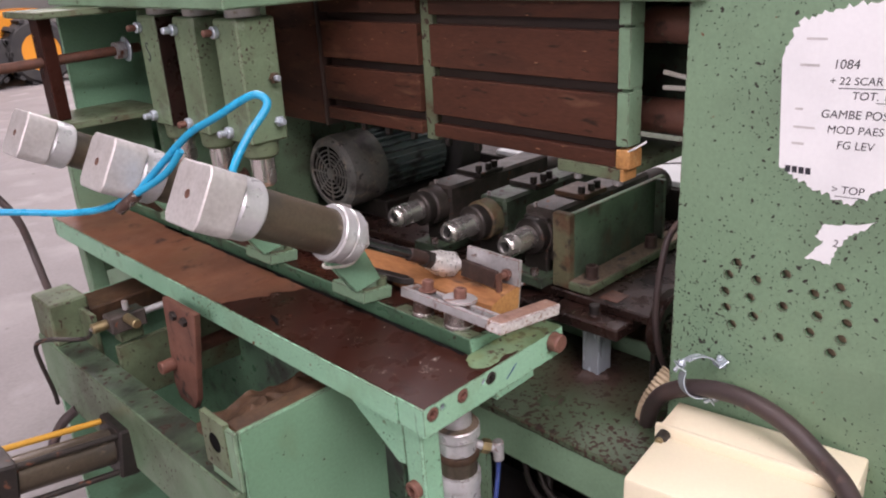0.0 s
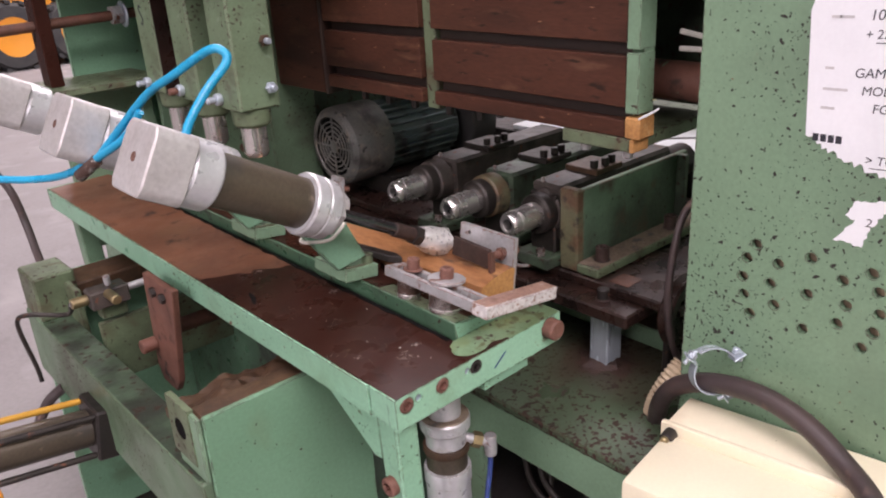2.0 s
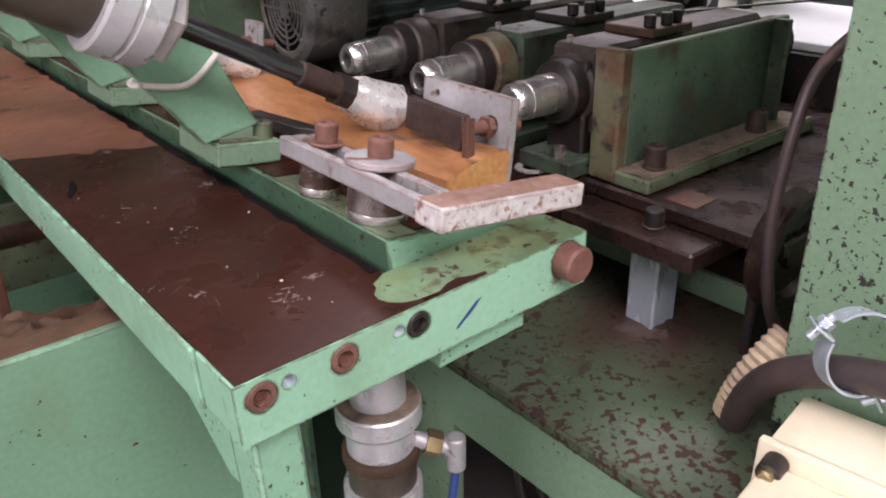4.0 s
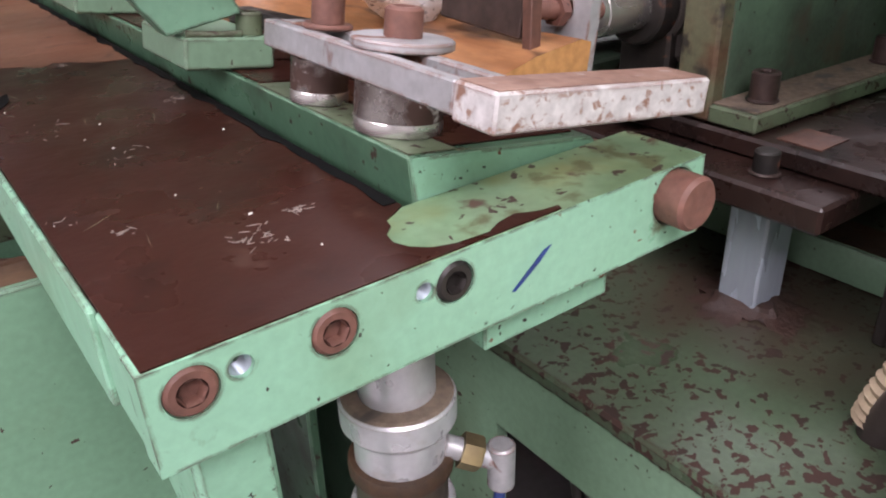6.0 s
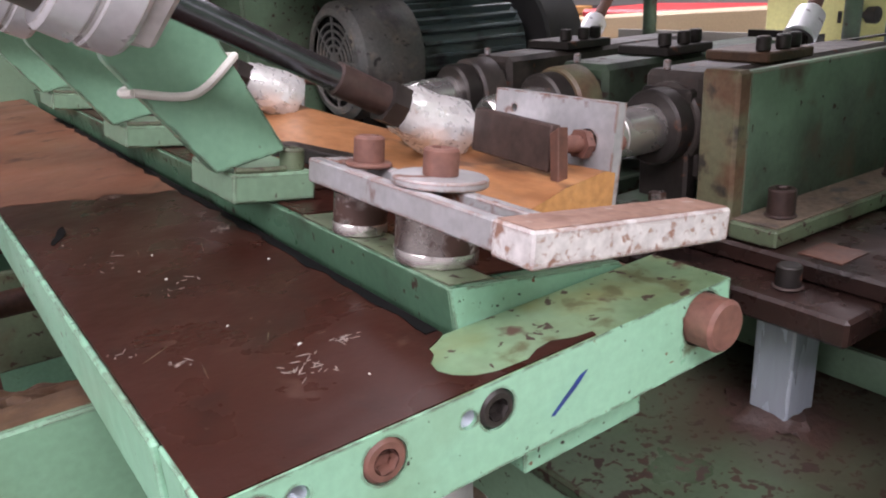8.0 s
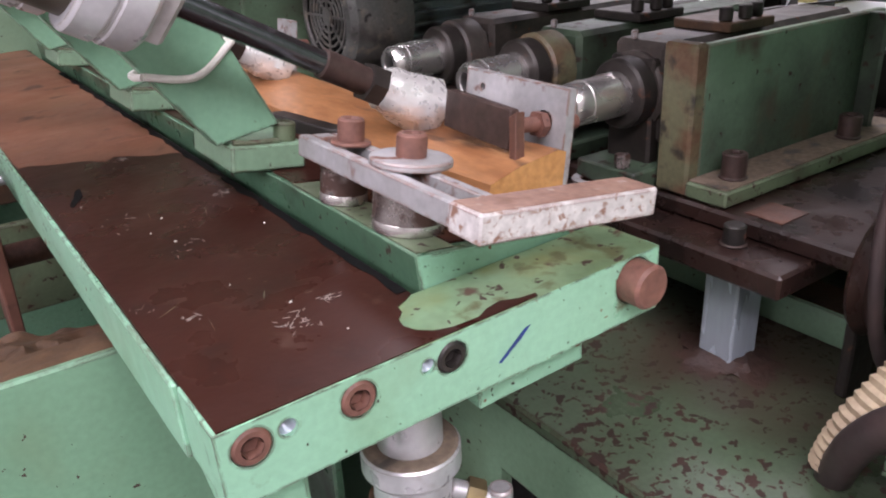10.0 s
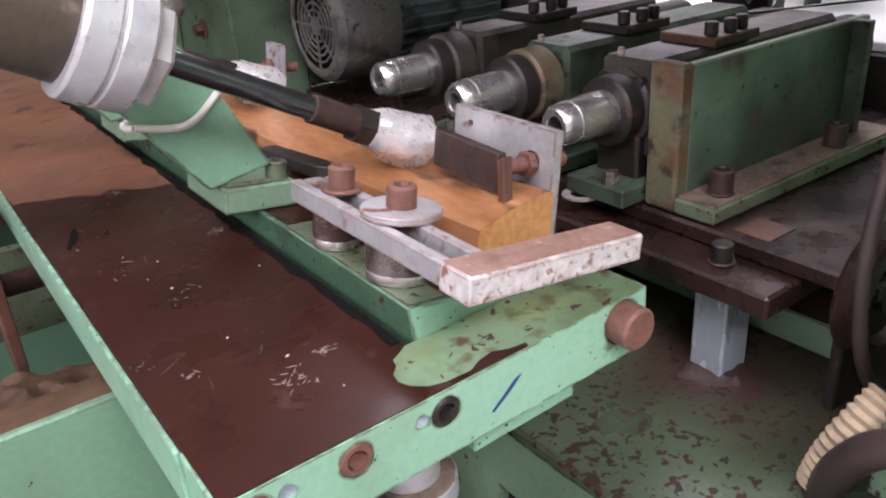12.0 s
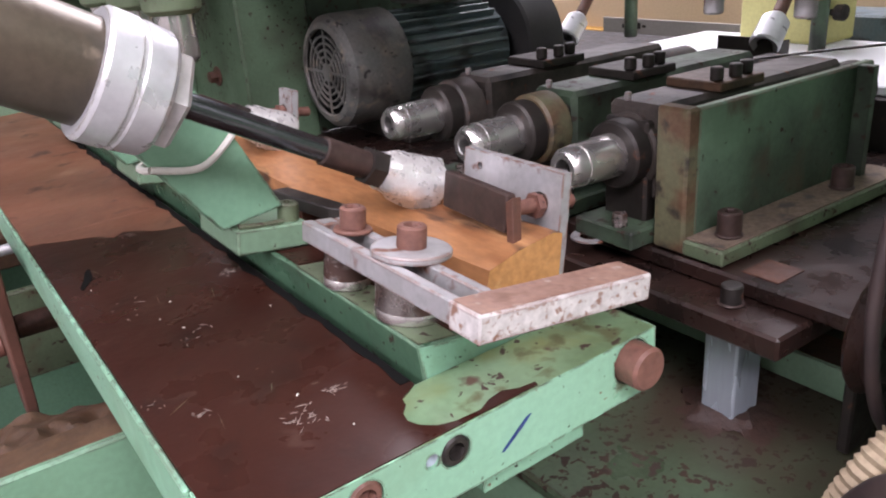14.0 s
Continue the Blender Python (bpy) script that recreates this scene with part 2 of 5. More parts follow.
    motor=material("dusty_motor_paint", (0.135, 0.138, 0.128), (0.19, 0.165, 0.14), 0.55, 0.0, scale=22, grain=0.25, chips=[((0.27, 0.23, 0.18), 38, 0.58, 0.72, 0.8, 0), ((0.035, 0.032, 0.029), 12, 0.52, 0.66, 0.5, 0), ((0.30, 0.27, 0.23), 150, 0.68, 0.71, 0.8, 0), ((0.03, 0.027, 0.024), 70, 0.64, 0.70, 0.6, 0)], bump=0.3),
    motorfin=material("blue_grey_motor_paint", (0.105, 0.15, 0.165), (0.14, 0.155, 0.15), 0.5, 0.0, scale=20, grain=0.2, chips=[((0.03, 0.03, 0.029), 16, 0.52, 0.66, 0.5, 0)]),
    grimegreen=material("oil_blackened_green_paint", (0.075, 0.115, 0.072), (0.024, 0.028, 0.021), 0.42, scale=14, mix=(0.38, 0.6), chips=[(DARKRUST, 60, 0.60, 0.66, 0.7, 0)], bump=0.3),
    # the dark tone holds oil stains and the shade on the bracket's rear
    bracketgreen=material("oil_and_shade_green_paint", (0.15, 0.25, 0.16), (0.036, 0.048, 0.033), 0.36, scale=5, mix=(0.42, 0.60), chips=[(DARKRUST, 80, 0.66, 0.69, 0.7, 0), ((0.10, 0.075, 0.05), 14, 0.60, 0.72, 0.6, 0)], bump=0.2, edge=(0.2, 0.11, 0.085)),
    # near-black: painted darkness inside holes, and the dirt on the table
    black=material("black_depth_and_dirt", (0.008, 0.008, 0.008), (0.012, 0.011, 0.010), 0.8, spec=0.04),
    wood=material("stained_pine", (0.345, 0.158, 0.064), (0.23, 0.096, 0.037), 0.42, scale=9, grain=0.3, grain_scale=150, stretch=(1.6, 0.5, 1.6), chips=[((0.22, 0.088, 0.032), 26, 0.50, 0.68, 0.5, 0), ((0.06, 0.027, 0.014), 15, 0.55, 0.61, 0.5, 0), ((0.43, 0.22, 0.095), 20, 0.60, 0.70, 0.6, 0)], bump=0.2),
    endgrain=material("sawn_wood_end", (0.46, 0.235, 0.080), (0.33, 0.15, 0.045), 0.65, scale=30, grain=0.3, grain_scale=200, chips=[((0.52, 0.32, 0.14), 50, 0.62, 0.74, 0.7, 0)], bump=0.4),
    wornpatch=material("worn_olive_paint", (0.165, 0.265, 0.15), (0.115, 0.175, 0.085), 0.40, scale=24, mix=(0.4, 0.62), chips=[((0.18, 0.20, 0.075), 16, 0.55, 0.72, 0.5, 0), ((0.10, 0.105, 0.045), 40, 0.56, 0.66, 0.6, 0), (DARKRUST, 110, 0.63, 0.66, 0.7, 0), ((0.075, 0.038, 0.022), 34, 0.63, 0.69, 0.6, 0)]),
    weld=material("burnt_weld", (0.050, 0.026, 0.019), (0.022, 0.014, 0.011), 0.5, scale=45, grain=0.3, bump=0.6, bump_scale=200),
    greysheet=material("grey_sheet_metal", (0.33, 0.31, 0.28), (0.27, 0.25, 0.23), 0.55, scale=4, chips=[(GRIME, 14, 0.68, 0.72, 0.7, 0)]),
    creampaint=material("cream_paint", (0.72, 0.55, 0.36), (0.66, 0.48, 0.29), 0.4, scale=2),
    amber=material("amber_paint", (0.62, 0.33, 0.04), (0.52, 0.27, 0.03), 0.45, scale=5),
    paper=material("white_paper", (0.83, 0.84, 0.86), (0.78, 0.79, 0.81), 0.75, scale=12, grain=0.04, bump=0.2, bump_scale=30),
    ink=material("black_marker", (0.03, 0.03, 0.04), (0.02, 0.02, 0.03), 0.6, scale=50),
    fade=material("faded_print", (0.55, 0.54, 0.54), (0.62, 0.6, 0.6), 0.7, scale=50),
    blueink=material("blue_marker", (0.02, 0.05, 0.22), (0.02, 0.035, 0.13), 0.5, scale=80),
    beige=material("beige_plastic", (0.80, 0.73, 0.55), (0.75, 0.67, 0.49), 0.36, scale=5, grain=0.04, chips=[((0.35, 0.24, 0.13), 90, 0.76, 0.78, 0.6, 0), ((0.55, 0.45, 0.30), 6, 0.62, 0.8, 0.5, 0)], bump=0.06),
    rubber=material("dark_rubber_hose", (0.045, 0.032, 0.032), (0.065, 0.042, 0.038), 0.42, scale=18, chips=[((0.14, 0.09, 0.07), 26, 0.62, 0.75, 0.7, 0)], bump=0.2),
    spiral=material("dirty_ribbed_conduit", (0.42, 0.33, 0.22), (0.25, 0.18, 0.12), 0.6, scale=20, grain=0.2),
    bluehose=material("blue_polyurethane_hose", (0.01, 0.32, 0.55), (0.01, 0.26, 0.47), 0.28, scale=10, grain=0.03, bump=0.02),
    brass=material("brass_fitting", (0.42, 0.33, 0.17), (0.3, 0.24, 0.15), 0.38, 0.85, scale=40, grain=0.15),
    white=material("white_plastic", (0.72, 0.70, 0.64), (0.65, 0.62, 0.55), 0.45, scale=20),
    concrete=material("dusty_concrete", (0.24, 0.222, 0.218), (0.205, 0.188, 0.185), 0.75, scale=1.6, mix=(0.35, 0.65), grain=0.12, grain_scale=60, chips=[((0.32, 0.30, 0.295), 3.2, 0.52, 0.75, 0.8, 0), ((0.15, 0.135, 0.128), 5.0, 0.62, 0.78, 0.6, 0), ((0.12, 0.11, 0.10), 14.0, 0.70, 0.76, 0.6, 0)], bump=0.1),
    plaster=material("hall_plaster", (0.50, 0.49, 0.47), (0.44, 0.43, 0.41), 0.85, scale=0.5, grain=0.05, grain_scale=20),
    roofing=material("roof_sheet", (0.45, 0.46, 0.47), (0.4, 0.41, 0.42), 0.6, scale=0.5),
    orange=material("orange_vehicle_paint", (0.75, 0.30, 0.03), (0.65, 0.24, 0.02), 0.45, scale=2),
    tyre=material("black_tyre", (0.03, 0.03, 0.032), (0.05, 0.048, 0.045), 0.8, scale=8),
    yellow=material("pale_yellow_paint", (0.70, 0.66, 0.28), (0.62, 0.58, 0.24), 0.5, scale=3),
    redpaint=material("red_paint", (0.45, 0.03, 0.03), (0.38, 0.02, 0.02), 0.5, scale=3),
)


# ---- mesh helpers ----
def shift(*at):
    return Matrix.Translation(at)


def box(bm, lo, hi, bevel=0.0015, m=None, segments=1):
    """A box from corner to corner with bevelled edges."""
    lo, hi = Vector(lo), Vector(hi)
    made = bmesh.ops.create_cube(bm, size=1, matrix=Matrix.Translation((lo + hi) / 2) @ Matrix.Diagonal((*(hi - lo), 1)))["verts"]
    if bevel:
        edges = list({e for v in made for e in v.link_edges})
        out = bmesh.ops.bevel(bm, geom=edges, offset=min(bevel, 0.3 * min(hi - lo)), segments=segments, affect="EDGES", profile=0.5)
        made = list({v for f in out["faces"] for v in f.verts})
        if m is not None:
            seen, todo = set(made), list(made)
            while todo:
                v = todo.pop()
                for e in v.link_edges:
                    o = e.other_vert(v)
                    if o not in seen:
                        seen.add(o), todo.append(o)
            made = list(seen)
    if m is not None:
        bmesh.ops.transform(bm, matrix=m, verts=made)
    return bm


def along(a, b):
    """A frame at a whose z axis points to b, and the distance."""
    a, b = Vector(a), Vector(b)
    return Matrix.Translation(a) @ (b - a).to_track_quat("Z", "Y").to_matrix().to_4x4(), (b - a).length


def lathe(bm, profile, m=Matrix(), segments=32, closed=True):
    """Turns rows of (radius, height) round the z axis of m; rings of radius 0 close it."""
    rings = []
    for r, z in profile:
        if r <= 1e-6:
            rings.append([bm.verts.new(m @ Vector((0, 0, z)))])
        else:
            rings.append([bm.verts.new(m @ Vector((r * math.cos(math.tau * k / segments), r * math.sin(math.tau * k / segments), z))) for k in range(segments)])
    for a, b in zip(rings, rings[1:]):
        for k in range(segments):
            j = (k + 1) % segments
            if len(a) == 1 and len(b) == 1:
                continue
            if len(a) == 1:
                f = bm.faces.new((a[0], b[j], b[k]))
            elif len(b) == 1:
                f = bm.faces.new((a[k], a[j], b[0]))
            else:
                f = bm.faces.new((a[k], a[j], b[j], b[k]))
            f.smooth = True
    return bm


def rod(bm, a, b, r, chamfer=0.0015, segments=24):
    m, d = along(a, b)
    c = min(chamfer, 0.4 * r, 0.4 * d)
    return lathe(bm, [(0, 0), (r - c, 0), (r, c), (r, d - c), (r - c, d), (0, d)], m, segments)


def tube(bm, points, r, segments=12, ribs=0, rib=0.0):
    """A hose along a smooth line through the points."""
    pts = [Vector(p) for p in points]
    line = []
    for i in range(len(pts) - 1):
        p0, p1, p2, p3 = pts[max(i - 1, 0)], pts[i], pts[i + 1], pts[min(i + 2, len(pts) - 1)]
        steps = ribs or 10
        for s in range(steps):
            t = s / steps
            line.append(0.5 * (2 * p1 + (p2 - p0) * t + (2 * p0 - 5 * p1 + 4 * p2 - p3) * t * t + (3 * p1 - p0 - 3 * p2 + p3) * t**3))
    line.append(pts[-1])
    last, side = None, None
    for i, p in enumerate(line):
        d = (line[min(i + 1, len(line) - 1)] - line[max(i - 1, 0)]).normalized()
        side = (side - d * side.dot(d)).normalized() if side else d.orthogonal().normalized()
        up = d.cross(side)
        q = r + (rib if rib and i % 2 else 0.0)
        ring = [bm.verts.new(p + q * (math.cos(math.tau * k / segments) * side + math.sin(math.tau * k / segments) * up)) for k in range(segments)]
        if last:
            for k in range(segments):
                f = bm.faces.new((last[k], last[(k + 1) % segments], ring[(k + 1) % segments], ring[k]))
                f.smooth = True
        else:
            bm.faces.new(ring[::-1])
        last = ring
    bm.faces.new(last)
    return bm


def prism(bm, outline, depth, m=Matrix(), bevel=0.001):
    """An outline of (x, y) in the plane of m, thick along its z axis."""
    low = [bm.verts.new(m @ Vector((x, y, 0))) for x, y in outline]
    top = [bm.verts.new(m @ Vector((x, y, depth))) for x, y in outline]
    faces = [bm.faces.new(low[::-1]), bm.faces.new(top)]
    n = len(outline)
    faces += [bm.faces.new((low[k], low[(k + 1) % n], top[(k + 1) % n], top[k])) for k in range(n)]
    if bevel:
        bmesh.ops.bevel(bm, geom=list({e for f in faces for e in f.edges}), offset=bevel, segments=1, affect="EDGES", profile=0.5)
    return bm


def plate_with_holes(bm, outline, holes, depth, m=Matrix(), segments=20):
    """A flat plate in the xy plane of m with round holes (x, y, r) through it."""
    edges, loops = [], []
    for loop in [outline] + [[(x + r * math.cos(math.tau * k / segments), y + r * math.sin(math.tau * k / segments)) for k in range(segments)] for x, y, r in holes]:
        vs = [bm.verts.new((x, y, 0)) for x, y in loop]
        es = [bm.edges.new((vs[k], vs[(k + 1) % len(vs)])) for k in range(len(vs))]
        edges += es
        loops.append(vs)
    out = bmesh.ops.triangle_fill(bm, use_beauty=True, use_dissolve=False, edges=edges)
    top = [g for g in out["geom"] if isinstance(g, bmesh.types.BMFace)]
    ext = bmesh.ops.extrude_face_region(bm, geom=top)
    bmesh.ops.translate(bm, vec=(0, 0, -depth), verts=[g for g in ext["geom"] if isinstance(g, bmesh.types.BMVert)])
    bmesh.ops.recalc_face_normals(bm, faces=bm.faces)
    bmesh.ops.transform(bm, matrix=m, verts=bm.verts)
    return bm


def hexagon(bm, a, b, r, socket=0.0):
    """A hexagon nut or head from a to b; socket: radius of a hexagon hole sunk into the end b."""
    m, d = along(a, b)
    return lathe(bm, [(0, 0), (r, 0), (r, d * 0.85), (r * 0.9, d), (0, d)], m, 6)


def socket_head(bm, a, b, r):
    """A socket cap screw's head from a to b, with the hexagon sunk into its end."""
    m, d = along(a, b)
    lathe(bm, [(r, 0), (r, d - 0.0015), (r - 0.0015, d), (0.58 * r, d)], m, 24)
    lathe(bm, [(0.58 * r, d), (0.52 * r, d - 0.001), (0.52 * r, d - 0.55 * r), (0, d - 0.6 * r)], m, 6)
    return bm


BASES = {}


def thing(name, at, label, category, group="", kind="", turn=None):
    """An Empty at the base of a thing; its parts are modelled in the place's own coordinates."""
    ob = new(name)
    ob.empty_display_size = 0.05
    BASES[ob.name] = Vector(at)
    ob.matrix_world = (turn or Matrix()) @ Matrix.Translation(at)
    return tagged(ob, label, category, group, kind)


def part(name, bm, mat, parent, label=""):
    root = parent if parent.parent is None else (parent.parent if parent.parent.parent is None else parent.parent.parent)
    bmesh.ops.translate(bm, vec=-BASES[root.name], verts=bm.verts)
    data = bpy.data.meshes.new(name)
    bm.normal_update()
    bm.to_mesh(data)
    bm.free()
    data.set_sharp_from_angle(angle=radians(32))
    data.materials.append(M[mat])
    ob = new(name, data)
    ob.parent = parent
    return tagged(ob, label)


def single(name, bm, mat, label, category, kind="", group=""):
    """A thing of one mesh."""
    data = bpy.data.meshes.new(name)
    bm.normal_update()
    bm.to_mesh(data)
    bm.free()
    data.set_sharp_from_angle(angle=radians(32))
    data.materials.append(M[mat])
    return tagged(new(name, data), label, category, group, kind)


def B():
    return bmesh.new()

# ---- hall ----
X0, X1, Y0, Y1, H = -6.0, 18.0, -6.0, 22.0, 6.4
single("floor", box(B(), (X0, Y0, -0.2), (X1, Y1, 0.0), 0), "concrete", "grey dusty concrete hall floor", "floor", "structure")
single("ceiling", box(B(), (X0, Y0, H), (X1, Y1, H + 0.2), 0), "roofing", "grey sheet-metal hall ceiling", "ceiling", "structure")
for name, lo, hi in (("wall_west", (X0 - 0.3, Y0, 0), (X0, Y1, H)), ("wall_east", (X1, Y0, 0), (X1 + 0.3, Y1, H)),
                     ("wall_south", (X0, Y0 - 0.3, 0), (X1, Y0, H)), ("wall_north", (X0, Y1, 0), (X1, Y1 + 0.3, H))):
    single(name, box(B(), lo, hi, 0), "plaster", "pale plastered hall wall", "wall", "structure")

# ---- machine base ----
base = thing("machine_base", (1.8, 1.2, 0), "chipped oily green steel machine base on the hall floor", "machine base")
part("top_plate", box(B(), (1.06, -0.6, 0.630), (2.7, 3.0, 0.645), 0.003), "dirty", base, "oil-stained green top with rust chips")
bm = B()
box(bm, (1.062, -0.6, 0.0), (1.075, 0.80, 0.630), 0)
box(bm, (1.062, 1.103, 0.0), (1.075, 3.0, 0.630), 0)
box(bm, (1.062, 0.80, 0.555), (1.075, 1.103, 0.630), 0)
box(bm, (1.062, 0.80, 0.0), (1.075, 1.103, 0.16), 0)
part("front_wall", bm, "green", base)
part("inner_wall", box(B(), (1.6, -0.58, 0.0), (1.62, 2.98, 0.628), 0), "iron", base)
part("side_wall", box(B(), (1.08, -0.6, 0.0), (2.7, -0.58, 0.628), 0), "green", base)
part("back_wall", box(B(), (2.68, -0.57, 0.0), (2.7, 2.97, 0.628), 0), "green", base)
rail_ = part("low_rail", box(B(), (1.378, 0.931, 0.6455), (1.438, 2.2, 0.683), 0.004, segments=2), "green", base, "green rail along the base")
part("rail_rust", box(B(), (1.382, 0.935, 0.6832), (1.434, 1.3, 0.6838), 0), "ochre", rail_, "rust and oil on the rail")

# black cables lying in the opening of the base
for k, (dy, dz) in enumerate(((0, 0), (0.03, 0.02), (0.05, -0.02))):
    bm = tube(B(), [(1.12 + 0.01 * k, 1.06 - dy, 0.54 + dz * 0.2), (1.11, 1.03 - dy, 0.46 + dz), (1.13, 0.95 - dy, 0.40 + dz), (1.16, 0.86, 0.33 + dz), (1.2, 0.82, 0.2)], 0.006)
    single("cable", bm, "iron", "black cable hanging in the opening of the base", "cable", group="cables in the base")

# ---- control column with the perforated panel ----
column = thing("control_column", (1.6, 0.2, 0), "green painted steel column with a perforated, chipped front", "machine column")
CY, CZ, PX = 0.643, 0.920, 1.210
holes = [(0, 0), (0, 0.05), (0, -0.05)]
for side in (1, -1):
    holes += [(side * 0.073, 0.05), (side * 0.084, 0.028), (side * 0.088, 0.0), (side * 0.084, -0.026), (side * 0.073, -0.051), (side * 0.041, 0.031), (side * 0.049, 0.0), (side * 0.041, -0.028)]
face = Matrix(((0, 0, -1, PX), (-1, 0, 0, CY), (0, 1, 0, CZ), (0, 0, 0, 1)))
bm = plate_with_holes(B(), [(-0.172, -0.262), (1.2, -0.262), (1.2, 1.3), (-0.172, 1.3)], [(x, y, 0.0072) for x, y in holes], 0.010, face)
part("front_panel", bm, "panel", column, "green panel with nineteen ventilation holes and chipped paint")
part("side_panel", box(B(), (1.2205, 0.800, 0.648), (2.2, 0.810, 2.22), 0), "panel", column)
part("back_sheet", box(B(), (1.2285, -0.5, 0.648), (1.233, 0.79, 2.22), 0), "spiral", column, "dusty sheet behind the holes")
part("rear_panel", box(B(), (2.19, -0.54, 0.648), (2.2, 0.799, 2.199), 0), "panel", column)
part("right_panel", box(B(), (1.2205, -0.56, 0.648), (2.2, -0.55, 2.215), 0), "panel", column)
part("top_sheet", box(B(), (1.2205, -0.55, 2.2), (2.2, 0.799, 2.215), 0), "panel", column)


def on_panel(y, z, off=0.0):
    """A frame on the panel's face: x to the viewer's right, y up, z out of it."""
    return Matrix(((0, 0, -1, PX - off), (-1, 0, 0, y), (0, 1, 0, z), (0, 0, 0, 1)))


def ragged(points, amount, seed):
    """A torn outline: every side broken into uneven teeth."""
    rnd = random.Random(seed)
    out = []
    for (x0, y0, torn), (x1, y1, _) in zip(points, points[1:] + points[:1]):
        n = max(1, int(math.hypot(x1 - x0, y1 - y0) / 0.004)) if torn else 1
        nx, ny = y1 - y0, x0 - x1
        d = math.hypot(nx, ny) or 1
        for k in range(n):
            t, w = k / n, (rnd.uniform(-1, 1) * amount if torn and k else 0)
            out.append((x0 + (x1 - x0) * t + nx / d * w, y0 + (y1 - y0) * t + ny / d * w))
    return out


def sheet(bm, outline, m, thick):
    vs = [bm.verts.new((x, y, 0)) for x, y in outline]
    es = [bm.edges.new((vs[k], vs[(k + 1) % len(vs)])) for k in range(len(vs))]
    out = bmesh.ops.triangle_fill(bm, use_beauty=True, edges=es)
    faces = [g for g in out["geom"] if isinstance(g, bmesh.types.BMFace)]
    ext = bmesh.ops.extrude_face_region(bm, geom=faces)
    bmesh.ops.translate(bm, vec=(0, 0, thick), verts=[g for g in ext["geom"] if isinstance(g, bmesh.types.BMVert)])
    bmesh.ops.recalc_face_normals(bm, faces=bm.faces)
    bmesh.ops.transform(bm, matrix=m, verts=bm.verts)
    return bm


paper = thing("paper_note", (PX - 0.001, 0.56, 1.2), "torn white paper note with handwriting, glued to the green panel", "paper note")
outline = [(0.003, 0.005, True), (0.02, 0.045, True), (0.06, 0.058, True), (0.115, 0.070, False), (0.200, 0.070, False), (0.235, -0.01, False), (0.225, -0.14, True),
           (0.150, -0.158, True), (0.108, -0.188, True), (0.055, -0.172, True), (0.010, -0.150, False), (0.0, -0.005, False)]
part("sheet", sheet(B(), ragged(outline, 0.004, 3), on_panel(0.678, 1.275, 0.0006), 0.0008), "paper", paper)


def writing(name, text, y, z, size, mat, parent, lean=0.0):
    data = bpy.data.curves.new(name, "FONT")
    data.body, data.size, data.extrude, data.shear = text, 0.92 * size, 0.0, 0.12
    data.offset = 0.0
    tmp = new(name + "_text", data)
    bpy.context.view_layer.update()
    mesh = bpy.data.meshes.new_from_object(tmp.evaluated_get(bpy.context.evaluated_depsgraph_get()))
    bm = B()
    bm.from_mesh(mesh)
    bpy.data.objects.remove(tmp)
    bpy.data.meshes.remove(mesh)
    bmesh.ops.transform(bm, matrix=on_panel(y + 0.009, z, 0.0019) @ Matrix.Rotation(lean, 4, "Z"), verts=bm.verts)
    return part(name, bm, mat, parent)


for text, y, z, size in (("1084", 0.604, 1.261, 0.0175), ("+ 22 SCAR", 0.606, 1.241, 0.0150), ("TOT. 11", 0.577, 1.224, 0.0155), ("GAMBE POS", 0.612, 1.198, 0.0165), ("MOD PAES", 0.602, 1.179, 0.0155),
                         ("FG LEV", 0.588, 1.160, 0.0160), ("> TOP", 0.588, 1.101, 0.0160)):
    writing("handwriting", text, y, z, size, "ink", paper, 0.05)


def bar(name, y, z, w, h, mat, parent, lean=0.05):
    m = on_panel(y + 0.009, z, 0.0019) @ Matrix.Rotation(lean, 4, "Z")
    bm = B()
    bm.faces.new([bm.verts.new(m @ Vector(p)) for p in ((0, 0, 0), (w, 0, 0), (w, h, 0), (0, h, 0))])
    part(name, bm, mat, parent)


bar("underline", 0.594, 1.2365, 0.09, 0.0010, "ink", paper)
bar("underline", 0.548, 1.2215, 0.04, 0.0010, "ink", paper)
bar("underline", 0.582, 1.0965, 0.036, 0.0010, "ink", paper)
for w0 in (0, 0.009, 0.018, 0.027):
    bar("written_bar", 0.650 - w0, 1.120, 0.007, 0.009, "ink", paper)
for y, z, w in ((0.645, 1.262, 0.012), (0.636, 1.262, 0.016), (0.645, 1.205, 0.010), (0.645, 1.181, 0.028), (0.645, 1.159, 0.016), (0.640, 1.295, 0.026)):
    bar("printed_bar", y, z, w, 0.003, "fade", paper, 0.02)
sticker = thing("torn_sticker", (PX - 0.001, 0.57, 1.03), "remains of a torn white paper sticker on the green panel", "sticker")
out2 = [(0.0, 0.0, True), (0.012, 0.018, True), (0.022, 0.030, True), (0.010, 0.034, True), (0.018, 0.052, True), (0.042, 0.056, True), (0.060, 0.060, False), (0.084, 0.069, True), (0.074, 0.058, True), (0.052, 0.044, True), (0.040, 0.020, True), (0.034, -0.002, True)]
part("sheet", sheet(B(), ragged(out2, 0.002, 5), on_panel(0.620, 1.002, 0.0006), 0.0008), "paper", sticker)
writing("number", "2", 0.577, 1.027, 0.016, "ink", sticker)

